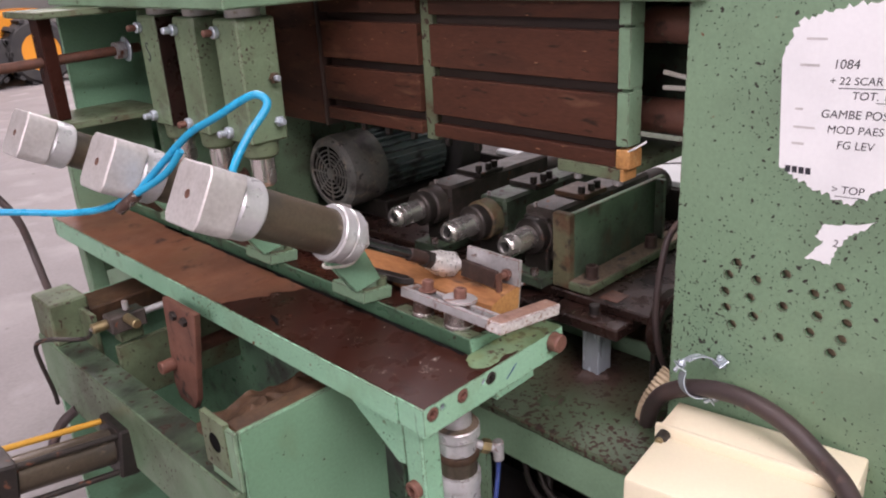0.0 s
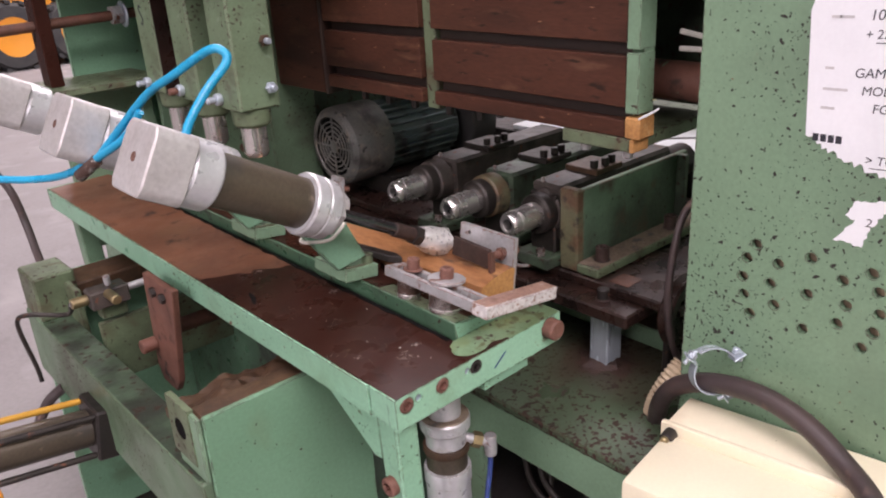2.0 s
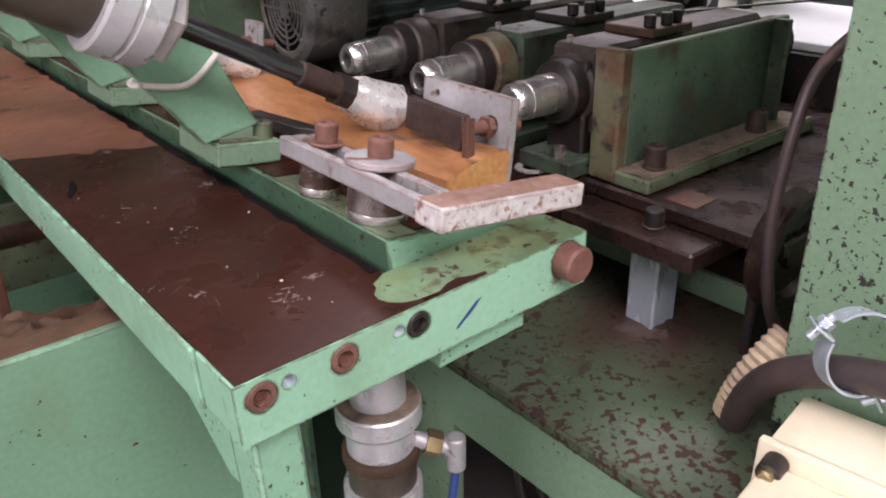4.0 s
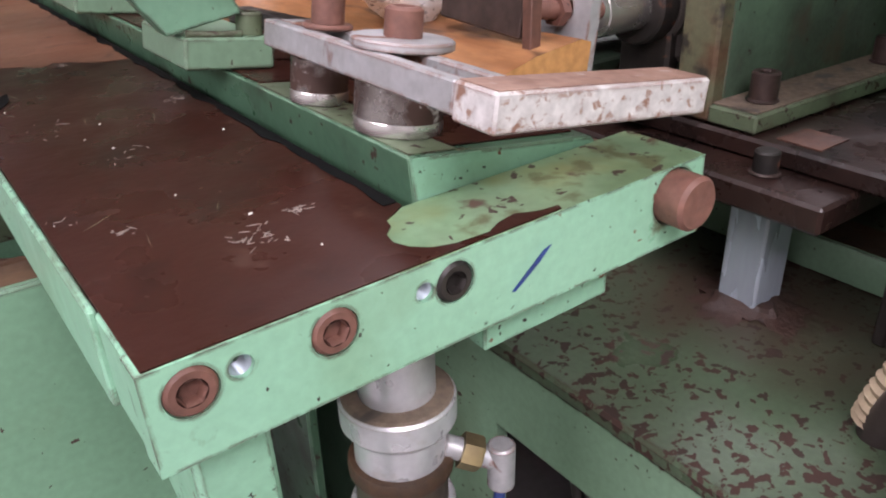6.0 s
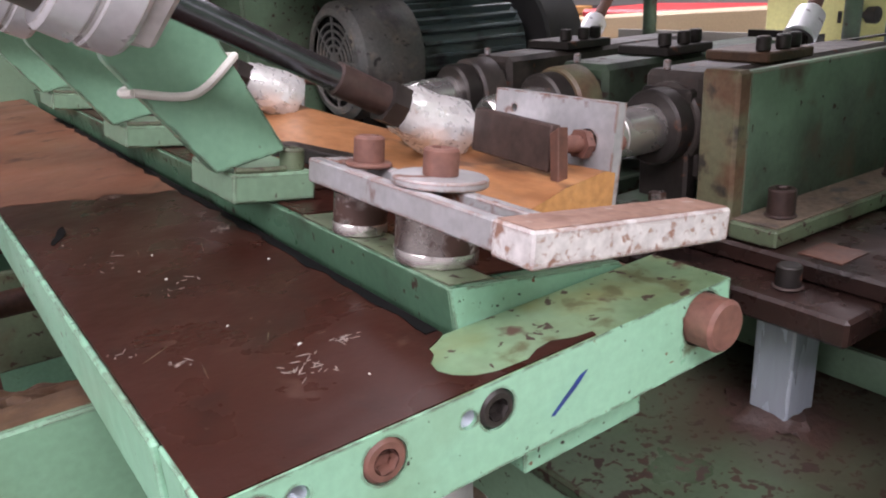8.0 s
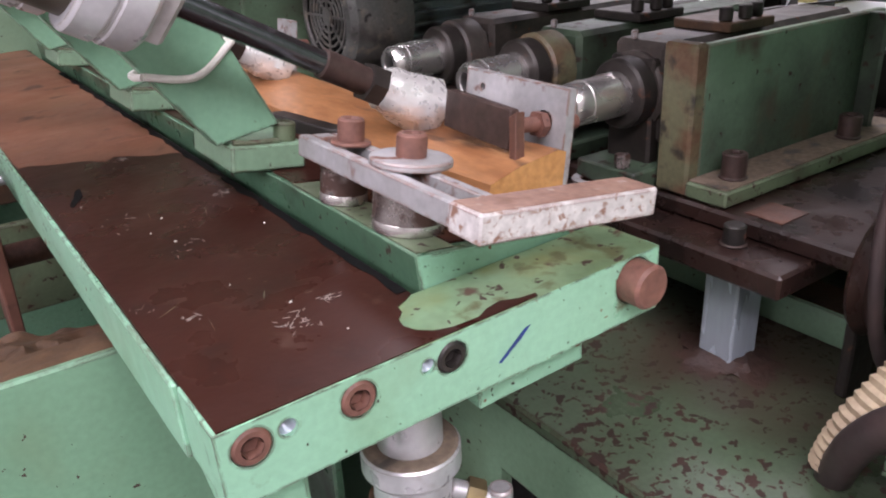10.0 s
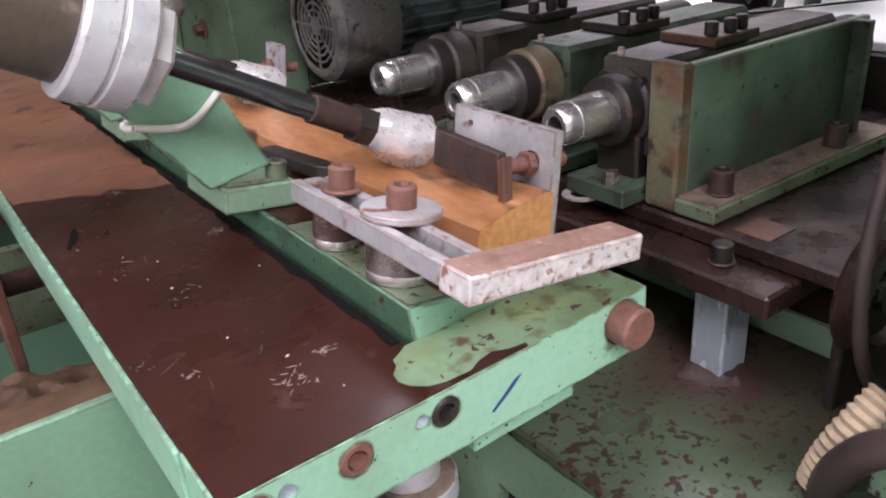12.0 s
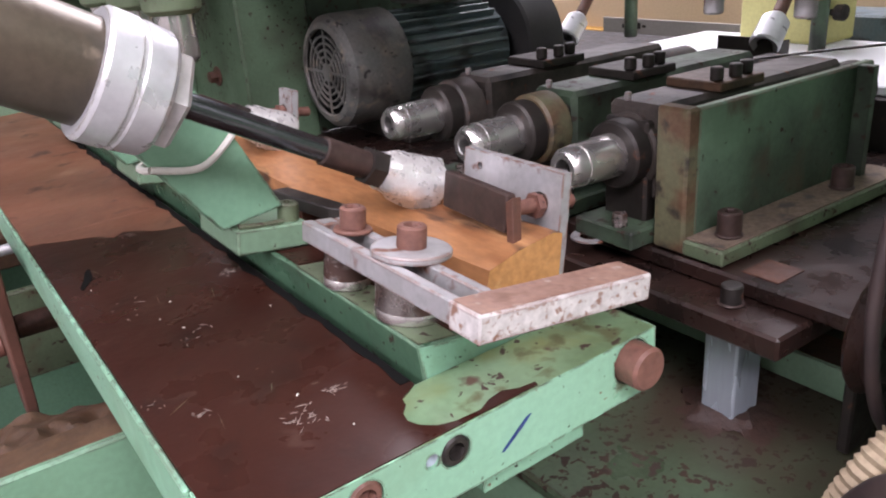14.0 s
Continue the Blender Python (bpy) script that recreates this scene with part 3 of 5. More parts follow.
# ---- beige junction box, hoses and clamp ----
jbox = thing("junction_box", (1.1, 0.62, 0.62), "beige plastic junction box fixed in front of the green panel", "junction box", turn=shift(1.09, 0.765, 0.016) @ Matrix.Rotation(radians(8), 4, "Z") @ shift(-1.083, -0.768, 0))
part("body", box(B(), (1.088, 0.488, 0.48), (1.165, 0.766, 0.712), 0.005, segments=2), "beige", jbox)
lid = part("lid", box(B(), (0.948, 0.492, 0.485), (1.0775, 0.762, 0.703), 0.008, segments=2), "beige", jbox)
part("lip", box(B(), (1.078, 0.484, 0.478), (1.0875, 0.770, 0.7165), 0.003, segments=2), "beige", lid)
for y in (0.753, 0.501):
    part("screw_well", rod(B(), (1.058, y, 0.702), (1.0785, y, 0.7035), 0.0095), "iron", lid)
    part("screw", rod(B(), (1.052, y, 0.7035), (1.060, y, 0.704), 0.006), "brass", lid)

hose = thing("rubber_hose", (1.15, 0.7, 0.7), "thick dark rubber hose curving over the junction box", "hose")
part("hose_body", tube(B(), [(1.215, 0.868, 0.56), (1.195, 0.845, 0.64), (1.175, 0.822, 0.700), (1.165, 0.790, 0.742), (1.165, 0.735, 0.770), (1.160, 0.665, 0.782), (1.152, 0.600, 0.772), (1.135, 0.540, 0.748), (1.10, 0.490, 0.735), (1.05, 0.450, 0.705), (0.99, 0.43, 0.60), (0.97, 0.42, 0.4), (0.96, 0.42, 0.01)], 0.0142, 16), "rubber", hose)
conduit = thing("ribbed_conduit", (1.2, 0.84, 0.66), "dirty beige ribbed conduit beside the green column", "conduit")
part("conduit_body", tube(B(), [(1.225, 0.822, 0.742), (1.210, 0.829, 0.724), (1.198, 0.838, 0.700), (1.193, 0.845, 0.676), (1.194, 0.850, 0.654)], 0.0125, 14, ribs=7, rib=0.0026), "spiral", conduit)
clamp = thing("pipe_clamp", (1.17, 0.735, 0.77), "open galvanised steel pipe clamp round the rubber hose", "pipe clamp")
mat_ring = along((1.165, 0.740, 0.784), (1.165 - 0.5, 0.740 - 0.75, 0.784 + 0.22))[0]
mat_ring = mat_ring @ Matrix.Rotation(math.atan2((mat_ring.inverted().to_3x3() @ Vector((0, 0, 1))).y, (mat_ring.inverted().to_3x3() @ Vector((0, 0, 1))).x), 4, "Z")


def band(a0, a1, r):
    bm, ring = B(), []
    for k in range(19):
        a = radians(a0 + (a1 - a0) * k / 18)
        ring.append([bm.verts.new(mat_ring @ Vector((q * math.cos(a), q * math.sin(a), w))) for q, w in ((r, -0.009), (r + 0.002, -0.009), (r + 0.002, 0.009), (r, 0.009))])
    for p, q in zip(ring, ring[1:]):
        for k in range(4):
            bm.faces.new((p[k], p[(k + 1) % 4], q[(k + 1) % 4], q[k]))
    bm.faces.new(ring[0]), bm.faces.new(ring[-1][::-1])
    bmesh.ops.recalc_face_normals(bm, faces=bm.faces)
    return bm


part("band", band(58, 205, 0.028), "zinc", clamp, "lower clamp half")
part("band", band(30, -60, 0.036), "zinc", clamp, "loose upper clamp half")
for a, r0 in ((50, 0.029), (208, 0.029), (-62, 0.034)):
    c = mat_ring @ Vector((r0 * math.cos(radians(a)), r0 * math.sin(radians(a)), 0))
    d = mat_ring @ Vector(((r0 + 0.019) * math.cos(radians(a)), (r0 + 0.019) * math.sin(radians(a)), 0))
    m, ln = along(c, d)
    part("ear", box(B(), (-0.009, -0.0012, 0), (0.009, 0.0012, ln), 0.0005, m), "zinc", clamp)
    q, n = c.lerp(d, 0.6), m.to_3x3() @ Vector((0, 1, 0))
    screw = part("screw", rod(B(), q - 0.012 * n, q + 0.014 * n, 0.0035), "zinc", clamp)
    part("nut", hexagon(B(), q + 0.003 * n, q + 0.009 * n, 0.0068), "zinc", screw)

loop = thing("cable_loop", (1.26, 0.86, 0.645), "black cable hanging in a loop beside the green column", "cable")
part("cable_body", tube(B(), [(1.30, 0.845, 1.0), (1.268, 0.860, 0.965), (1.248, 0.862, 0.91), (1.238, 0.862, 0.843), (1.242, 0.860, 0.79), (1.256, 0.858, 0.742), (1.285, 0.856, 0.700), (1.33, 0.85, 0.665)], 0.0060, 12), "rubber", loop)
pulley = thing("pulley", (1.33, 0.85, 0.645), "dark grimy pulley wheel beside the green column", "pulley")
pm, _ = along((1.322, 0.868, 0.775), (1.322, 0.90, 0.775))
part("wheel", lathe(B(), [(0, 0.004), (0.018, 0.004), (0.020, 0.010), (0.044, 0.010), (0.048, 0.0), (0.060, 0.0), (0.063, 0.004), (0.056, 0.012), (0.063, 0.022), (0.060, 0.026), (0, 0.026)], pm, 36), "browniron", pulley)
part("bracket", box(B(), (1.300, 0.8945, 0.646), (1.344, 0.906, 0.80), 0.002), "iron", pulley)

# ---- slotted plate over the spindles ----
slotted = thing("slotted_plate", (1.24, 1.3, 1.08), "rust-brown slotted clamping plate in a green frame above the spindles", "slotted plate", turn=shift(-0.018, -0.011, 0.006))
STRIPS = ((1.077, 1.102), (1.121, 1.193), (1.212, 1.290), (1.308, 1.336))
for y0, y1 in ((0.9405, 1.358), (1.393, 1.700)):
    for z0, z1 in STRIPS:
        part("slat", box(B(), (1.225, y0, z0), (1.245, y1, z1), 0.0012), "slot", slotted)
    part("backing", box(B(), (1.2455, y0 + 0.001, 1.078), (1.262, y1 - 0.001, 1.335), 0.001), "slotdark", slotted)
for z0, z1 in ((1.121, 1.193), (1.212, 1.290), (1.308, 1.336)):
    part("end_strip", box(B(), (1.224, 0.918, z0 - 0.008), (1.262, 0.9395, z1 + 0.006), 0.001), "green", slotted)
part("end_backing", box(B(), (1.238, 0.919, 1.112), (1.2615, 0.9393, 1.336), 0.001), "green", slotted)
part("splintered_block", box(B(), (1.2235, 0.914, 1.0765), (1.262, 0.9395, 1.108), 0.002), "endgrain", slotted, "splintered pale end block")
for k in range(3):
    part("splinter", rod(B(), (1.226 + 0.006 * k, 0.918, 1.106), (1.224 + 0.01 * k, 0.902 - 0.003 * k, 1.116 + 0.003 * k), 0.0016, segments=6), "paper", slotted)
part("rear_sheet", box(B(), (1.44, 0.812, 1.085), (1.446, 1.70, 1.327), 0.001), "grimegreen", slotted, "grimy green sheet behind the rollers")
part("post", box(B(), (1.236, 1.3595, 1.066), (1.275, 1.3915, 1.36), 0.002), "olive", slotted)
part("post", box(B(), (1.228, 1.722, 1.06), (1.275, 1.960, 1.36), 0.002), "slot", slotted)
# solid dark strip painted in for the shaded gap between the panels
part("dark_gap_strip", box(B(), (1.222, 1.704, 1.06), (1.262, 1.712, 1.36), 0.001), "slotdark", slotted)
part("top_rail", box(B(), (1.205, 0.80, 1.3365), (1.50, 1.70, 1.376), 0.002), "green", slotted)
part("foot_plate", box(B(), (1.224, 0.930, 1.056), (1.52, 1.056, 1.0762), 0.0015), "olive", slotted, "grimy green plate under the slotted plate")
part("foot_block", box(B(), (1.2225, 0.9235, 1.056), (1.262, 0.9298, 1.0762), 0.001), "endgrain", slotted)
for y in (0.95, 1.03):
    bm = rod(B(), (1.25, y, 1.040), (1.25, y, 1.056), 0.008)
    part("stud", bm, "steel", slotted)
for y in (1.44, 1.52, 1.60, 1.34, 1.26):
    part("bolt", hexagon(B(), (1.245, y, 1.0768), (1.245, y, 1.058), 0.008), "iron", slotted)
for z, x in ((1.295, 1.33), (1.145, 1.34)):
    roller = thing("roller", (x, 0.9, z), "dark red painted steel roller behind the slotted plate", "roller", "rollers behind the plate")
    part("roller_body", rod(B(), (x, 0.845 if z > 1.2 else 0.815, z), (x, 1.5, z), 0.030, 0.004), "redox", roller)
    part("axle", rod(B(), (x, 0.811, z), (x, 0.845, z), 0.010), "iron", roller)
for a, b in (((1.3, 0.905, 1.225), (1.34, 0.812, 1.20)), ((1.3, 0.905, 1.20), (1.34, 0.812, 1.195))):
    single("wooden_stick", rod(B(), a, b, 0.004, segments=8), "white", "splintered pale wooden stick wedged behind the plate", "wooden stick", group="wooden sticks")

# ---- plates, post and spindle units ----
bed = thing("bed_plate", (1.5, 1.4, 0.73), "oily brown steel bed plate carried over the green base", "bed plate")
part("lower_plate", box(B(), (1.238, 0.937, 0.750), (1.345, 2.0, 0.774), 0.003), "browniron", bed)
part("upper_plate", box(B(), (1.288, 0.87, 0.7745), (1.78, 2.0, 0.793), 0.003), "browniron", bed)
screw = part("bolt", rod(B(), (1.269, 1.007, 0.7745), (1.269, 1.007, 0.795), 0.0105), "iron", bed)
part("washer", rod(B(), (1.269, 1.007, 0.7742), (1.269, 1.007, 0.777), 0.013), "darkbolt", screw)
post = thing("support_post", (1.275, 1.005, 0.645), "galvanised square tube post welded on the green base", "post")
part("tube", box(B(), (1.263, 0.992, 0.646), (1.305, 1.030, 0.7497), 0.002), "zinc", post)
bm = lathe(B(), [(0.052, 0.6553), (0.046, 0.6560), (0.042, 0.6572), (0.031, 0.6600), (0.026, 0.6640), (0.018, 0.6645)], shift(1.2845, 1.011, -0.0100), 40)
for v in bm.verts:
    v.co += Vector((v.co.x - 1.2845, v.co.y - 1.011, 0)) * 0.55 * noise.noise(v.co * 60)
part("weld", bm, "weld", post, "burnt rusty weld at the foot")
for y0 in (1.35, 1.65):
    part("leg", box(B(), (1.43, y0, 0.646), (1.50, y0 + 0.07, 0.7447), 0.002), "iron", bed)
single("metal_offcut", box(B(), (1.302, 0.980, 0.7932), (1.345, 1.020, 0.7942), 0), "rust", "small rusty sheet-metal offcut on the bed plate", "offcut")


def spindle(y, body, collar, label, angle_bracket, tip=1.175, height=0.899):
    s = thing("spindle_unit", (1.4, y, 0.8), label, "spindle unit", "drilling spindles")
    m, _ = along((tip, y, height), (1.9, y, height))
    nose = part("nose", lathe(B(), [(0.0105, 0.016), (0.0105, 0.001), (0.0115, 0), (0.0175, 0), (0.0215, 0.006), (0.0220, 0.020), (0.0230, 0.0205), (0.0230, 0.023), (0.0225, 0.0235), (0.0235, 0.05), (0.0235, 0.085), (0, 0.085)], m, 36), "chrome", s, "polished steel spindle nose")
    # black end disc paints the dark depth of the bore
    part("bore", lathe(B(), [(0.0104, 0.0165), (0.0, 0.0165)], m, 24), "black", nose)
    part("collar", lathe(B(), [(0.022, 0.072), (0.0345, 0.072), (0.0370, 0.075), (0.0370, 0.094), (0.034, 0.0955)], m, 36), "iron", s, "dark ring behind the nose")
    part("flange", lathe(B(), [(0.029, 0.0955), (0.0385, 0.0955), (0.0415, 0.099), (0.0415, 0.128), (0.039, 0.1305), (0, 0.1305)], m, 36), collar, s)
    part("housing", box(B(), (1.311, y - 0.036, 0.835), (1.66, y + 0.036, 0.940), 0.006), body, s)
    part("neck", box(B(), (1.300, y - 0.030, 0.795), (1.318, y + 0.030, 0.925), 0.003), "iron", s)
    part("foot", box(B(), (1.262, y - 0.045, 0.7945), (1.70, y + 0.038, 0.815), 0.002), "grimegreen", s)
    part("rear_housing", rod(B(), (1.66, y, 0.885), (1.76, y, 0.885), 0.036), "iron", s)
    cap = part("cap_plate", box(B(), (1.40, y - 0.045, 0.9405), (1.48, y + 0.030, 0.951), 0.0015), "ochre" if angle_bracket else "iron", s)
    for dx, dy in ((0.012, -0.03), (0.04, -0.034), (0.065, -0.03)):
        part("bolt", rod(B(), (1.40 + dx, y + dy, 0.951), (1.40 + dx, y + dy, 0.966), 0.0075, segments=16), "iron", cap)
    part("bolt", hexagon(B(), (1.272, y - 0.02, 0.8155), (1.272, y - 0.02, 0.830), 0.0085), "oilysteel", s)
    part("grease_nipple", rod(B(), (1.315, y + 0.01, 0.940), (1.315, y + 0.01, 0.950), 0.004, segments=10), "steel", s)
    return s


s3 = spindle(1.172, "dustiron", "dustiron", "drilling spindle unit with a polished nose and a green angle bracket", True, 1.207, 0.889)
spindle(1.296, "grimegreen", "rustyolive", "green drilling spindle unit with a polished nose and a rusty collar", False)
spindle(1.455, "dustiron", "dustiron", "blackened drilling spindle unit with a polished nose", False)
br = part("angle_bracket", box(B(), (1.312, 1.086, 0.796), (1.64, 1.098, 0.945), 0.002), "bracketgreen", s3, "green angle bracket, oily stains and shade in its colour")
part("front_plate", box(B(), (1.292, 1.084, 0.7945), (1.3118, 1.124, 0.947), 0.003), "rustyolive", br)
part("foot_flange", box(B(), (1.292, 1.036, 0.7945), (1.66, 1.0855, 0.811), 0.002), "olive", br)
part("dust_layer", box(B(), (1.297, 1.039, 0.8111), (1.655, 1.0850, 0.8128), 0.0004), "dust", br, "dust on the foot")
part("rib", box(B(), (1.600, 1.066, 0.8115), (1.612, 1.0858, 0.945), 0.001), "grimegreen", br)
for x in (1.332, 1.545):
    nut = part("bolt", socket_head(B(), (x, 1.058, 0.8135), (x, 1.058, 0.840), 0.0125), "darkbolt", br)
    part("washer", rod(B(), (x, 1.058, 0.8130), (x, 1.058, 0.816), 0.0145), "darkbolt", nut)
horseshoe = [(0.022 * math.cos(a), 0.022 * math.sin(a)) for a in [0.5 + 5.3 * j / 16 for j in range(17)]] + [(0.012 * math.cos(a), 0.012 * math.sin(a)) for a in [5.8 - 5.3 * j / 16 for j in range(17)]]
single("slotted_washer", prism(B(), horseshoe, 0.002, shift(1.266, 1.19, 0.7935), 0), "steel", "grey horseshoe washer on the bed plate", "washer")

# ---- motor ----
motor = thing("electric_motor", (1.4, 1.805, 0.83), "dusty grey electric motor with a ribbed blue-grey body", "electric motor")
mm, _ = along((1.270, 1.803, 0.917), (2.0, 1.803, 0.917))
cover = part("fan_cover", lathe(B(), [(0.070, 0.004), (0.072, 0.0), (0.082, 0.002), (0.092, 0.012), (0.094, 0.03), (0.094, 0.115), (0.088, 0.118)], mm, 40), "motor", motor, "dented dusty fan cover")
bm = B()
for r in (0.014, 0.026, 0.037, 0.048, 0.059):
    lathe(bm, [(r - 0.0016, 0.004), (r + 0.0016, 0.004), (r + 0.0016, 0.007), (r - 0.0016, 0.007), (r - 0.0016, 0.004)], mm, 36)
for k in range(8):
    a = math.tau * k / 8
    box(bm, (0.012, -0.002, 0.0042), (0.072, 0.002, 0.0068), 0, mm @ Matrix.Rotation(a, 4, "Z"))
lathe(bm, [(0, 0.003), (0.014, 0.003), (0.014, 0.007)], mm, 20)
part("grille", bm, "motor", cover)
# black disc behind the grille stands for the dark interior
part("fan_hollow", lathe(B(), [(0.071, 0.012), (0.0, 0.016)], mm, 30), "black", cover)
shell = part("body", lathe(B(), [(0.074, 0.118), (0.074, 0.34), (0.06, 0.345), (0, 0.345)], mm, 32), "motorfin", motor)
for k in range(26):
    part("fin", box(B(), (0.0735, -0.0028, 0.122), (0.086, 0.0028, 0.33), 0.001, mm @ Matrix.Rotation(math.tau * k / 26, 4, "Z")), "motorfin", shell)
part("terminal_box", box(B(), (1.43, 1.74, 1.012), (1.54, 1.84, 1.045), 0.004), "motor", motor)
part("foot", box(B(), (1.36, 1.70, 0.7935), (1.62, 1.88, 0.84), 0.003), "iron", motor)
part("belt_guard", lathe(B(), [(0.055, 0.36), (0.105, 0.36), (0.11, 0.365), (0.11, 0.44), (0.105, 0.445), (0, 0.445)], mm, 36), "tyre", motor, "black curved belt guard")

# ---- left column with the vertical cylinders ----
lcol = thing("left_column", (1.3, 2.3, 0.645), "green painted steel column with rusty bolts behind the vertical cylinders", "machine column")
part("front_wall", box(B(), (1.17, 1.900, 0.646), (1.30, 2.62, 1.62), 0.004), "columngreen", lcol)
part("inner_side", box(B(), (1.3005, 1.905, 0.795), (1.74, 1.917, 1.62), 0.002), "grimegreen", lcol, "dark green inner side of the column")
part("cheek", box(B(), (1.02, 2.16, 0.646), (1.1695, 2.175, 1.62), 0.002), "green", lcol)
for y, z in ((2.03, 0.905), (2.22, 0.905)):
    b = part("bolt", hexagon(B(), (1.1695, y, z), (1.152, y, z), 0.011), "rust", lcol)
    part("washer", rod(B(), (1.1699, y, z), (1.166, y, z), 0.018), "rust", b)
part("head_beam", box(B(), (0.90, 1.55, 1.345), (1.1695, 2.40, 1.42), 0.003), "green", lcol)
part("teal_cheek", box(B(), (0.88, 2.300, 0.90), (1.1695, 2.312, 1.345), 0.001), "teal", lcol)
part("shelf", box(B(), (0.76, 2.10, 1.085), (1.0195, 2.2995, 1.100), 0.002), "olive", lcol)
part("shelf", box(B(), (0.76, 2.10, 1.330), (1.0195, 2.2995, 1.3445), 0.002), "olive", lcol)
part("brown_bar", box(B(), (0.785, 2.16, 1.1005), (0.815, 2.215, 1.3295), 0.002), "brown", lcol, "dark brown flat bar")
part("lower_cheek", box(B(), (0.80, 2.20, 0.70), (1.0195, 2.225, 1.0845), 0.002), "green", lcol)
trod = thing("threaded_rod", (0.7, 2.185, 1.235), "rusty threaded rod with a nut through the dark bar", "threaded rod")
part("shaft", rod(B(), (0.45, 2.185, 1.222), (1.018, 2.185, 1.240), 0.0115), "rust", trod)
part("nut", hexagon(B(), (0.955, 2.185, 1.238), (0.980, 2.185, 1.2388), 0.022), "steel", trod)
part("washer", rod(B(), (0.981, 2.185, 1.2388), (0.986, 2.185, 1.239), 0.030), "zinc", trod)
part("knob", rod(B(), (0.43, 2.185, 1.2215), (0.47, 2.185, 1.223), 0.022), "iron", trod)

for k, y in enumerate((1.630, 1.797, 1.962)):
    vc = thing("vertical_cylinder", (0.985, y, 1.0), "green block cylinder with a polished rod hanging from the head beam", "hydraulic cylinder", "vertical cylinders")
    body = part("block", box(B(), (0.942, y - 0.043, 1.085), (1.028, y + 0.043, 1.325), 0.004), "blockgreen", vc)
    if k == 2:
        part("painted_side", box(B(), (0.9435, y - 0.0455, 1.087), (1.0265, y - 0.0432, 1.323), 0.0005), "browniron", body, "oily brown side face")
    if k == 2:
        part("pen_letter", tube(B(), [(0.9415, y + 0.004, 1.262), (0.9415, y + 0.012, 1.268), (0.9415, y + 0.016, 1.258), (0.9415, y + 0.004, 1.240), (0.9415, y + 0.008, 1.228), (0.9415, y + 0.016, 1.232)], 0.0012, 6), "ink", body, "black handwritten letter")
    part("gland", lathe(B(), [(0.0, 1.050), (0.030, 1.050), (0.036, 1.056), (0.038, 1.0848)], shift(0.985, y, 0), 28), "olive", vc)
    part("rod", lathe(B(), [(0, 0.990), (0.020, 0.990), (0.024, 0.996), (0.0245, 1.0), (0.0245, 1.0505)], shift(0.985, y, 0), 32), "chrome", vc, "polished rod")
    part("head", rod(B(), (0.985, y, 1.3255), (0.985, y, 1.345), 0.034), "alu", vc)
    for z in (1.105, 1.300):
        s = part("screw", rod(B(), (0.930, y + 0.030, z), (0.942, y + 0.030, z), 0.012, segments=16), "zinc", vc)
        part("stud", rod(B(), (0.912, y + 0.030, z), (0.930, y + 0.030, z), 0.007, segments=14), "copper" if (k + (z > 1.2)) % 2 else "zinc", s)
for z in (1.21, 1.125):
    ss = thing("side_screw", (1.0, 1.58, z), "zinc screw in the side of the green block cylinder", "screw", "side screws")
    part("shank", rod(B(), (1.005, 1.5868, z), (1.005, 1.560, z), 0.006, segments=14), "zinc", ss)
    part("nut", hexagon(B(), (1.005, 1.580, z), (1.005, 1.571, z), 0.011), "zinc" if z < 1.2 else "ochre", ss)

# ---- work table ----
TT0 = shift(0.73, 0.90, 0.86) @ Matrix.Rotation(radians(-1.6), 4, "Y") @ shift(-0.73, -0.90, -0.86)
TT = shift(0.006, 0.003, 0.008) @ TT0
table = thing("work_table", (0.85, 1.5, 0), "green steel work table with a worn brown top", "work table", turn=TT)
HX, HZ = 1.004, 0.8428
FACE = Matrix(((1, 0, 0, 0.73), (0, 0, -1, 0.900), (0, 1, 0, 0.815), (0, 0, 0, 1)))
BOLTS = (0.0170, 0.0745, 0.1325)
bm = plate_with_holes(B(), [(0, 0), (0.297, 0), (0.297, 0.0445), (0, 0.0445)], [(x, 0.0305, 0.0106 if x < 0.1 else 0.0100) for x in BOLTS] + [(0.0360, 0.0325, 0.0050), (0.1170, 0.0315, 0.0046), (HX - 0.73, HZ - 0.815, 0.0157)], 0.016, FACE, 28)
end = part("end_plate", bm, "pale", table, "light green end plate with counterbored screws")
part("end_block", box(B(), (0.731, 0.9165, 0.8155), (1.026, 0.953, 0.859), 0.001), "pale", table)
for k, x in enumerate(BOLTS):
    part("cap_screw", socket_head(B(), (0.73 + x, 0.9165, 0.8455), (0.73 + x, 0.8992, 0.8455), 0.0102 if x < 0.1 else 0.0095), "iron" if k == 2 else "copper", end, "blackened cap screw" if k == 2 else "rusty cap screw")
for x in (0.0360, 0.1170):
    bm = B()
    for j in range(6):
        lathe(bm, [(0.0048, 0.0015 * j), (0.0038, 0.0015 * j + 0.0007), (0.0048, 0.0015 * j + 0.0014)], FACE @ shift(x, 0.032, -0.0025) @ Matrix.Rotation(math.pi, 4, "X"), 20)
    part("thread", bm, "zinc", end, "empty threaded hole")
m = FACE @ shift(0.1640, 0.0135, 0.0006) @ Matrix.Rotation(radians(-52), 4, "Z")
part("pen_mark", prism(B(), [(-0.0008, 0), (0.0008, 0.001), (0.0020, 0.019), (0.0013, 0.0285), (-0.0006, 0.024)], 0.0004, m, 0), "blueink", end, "blue pen stroke")
part("hinge_pin", rod(B(), (HX, 0.884, HZ), (HX, 0.98, HZ), 0.0147, 0.002, 32), "copper", table, "rusty hinge pin")
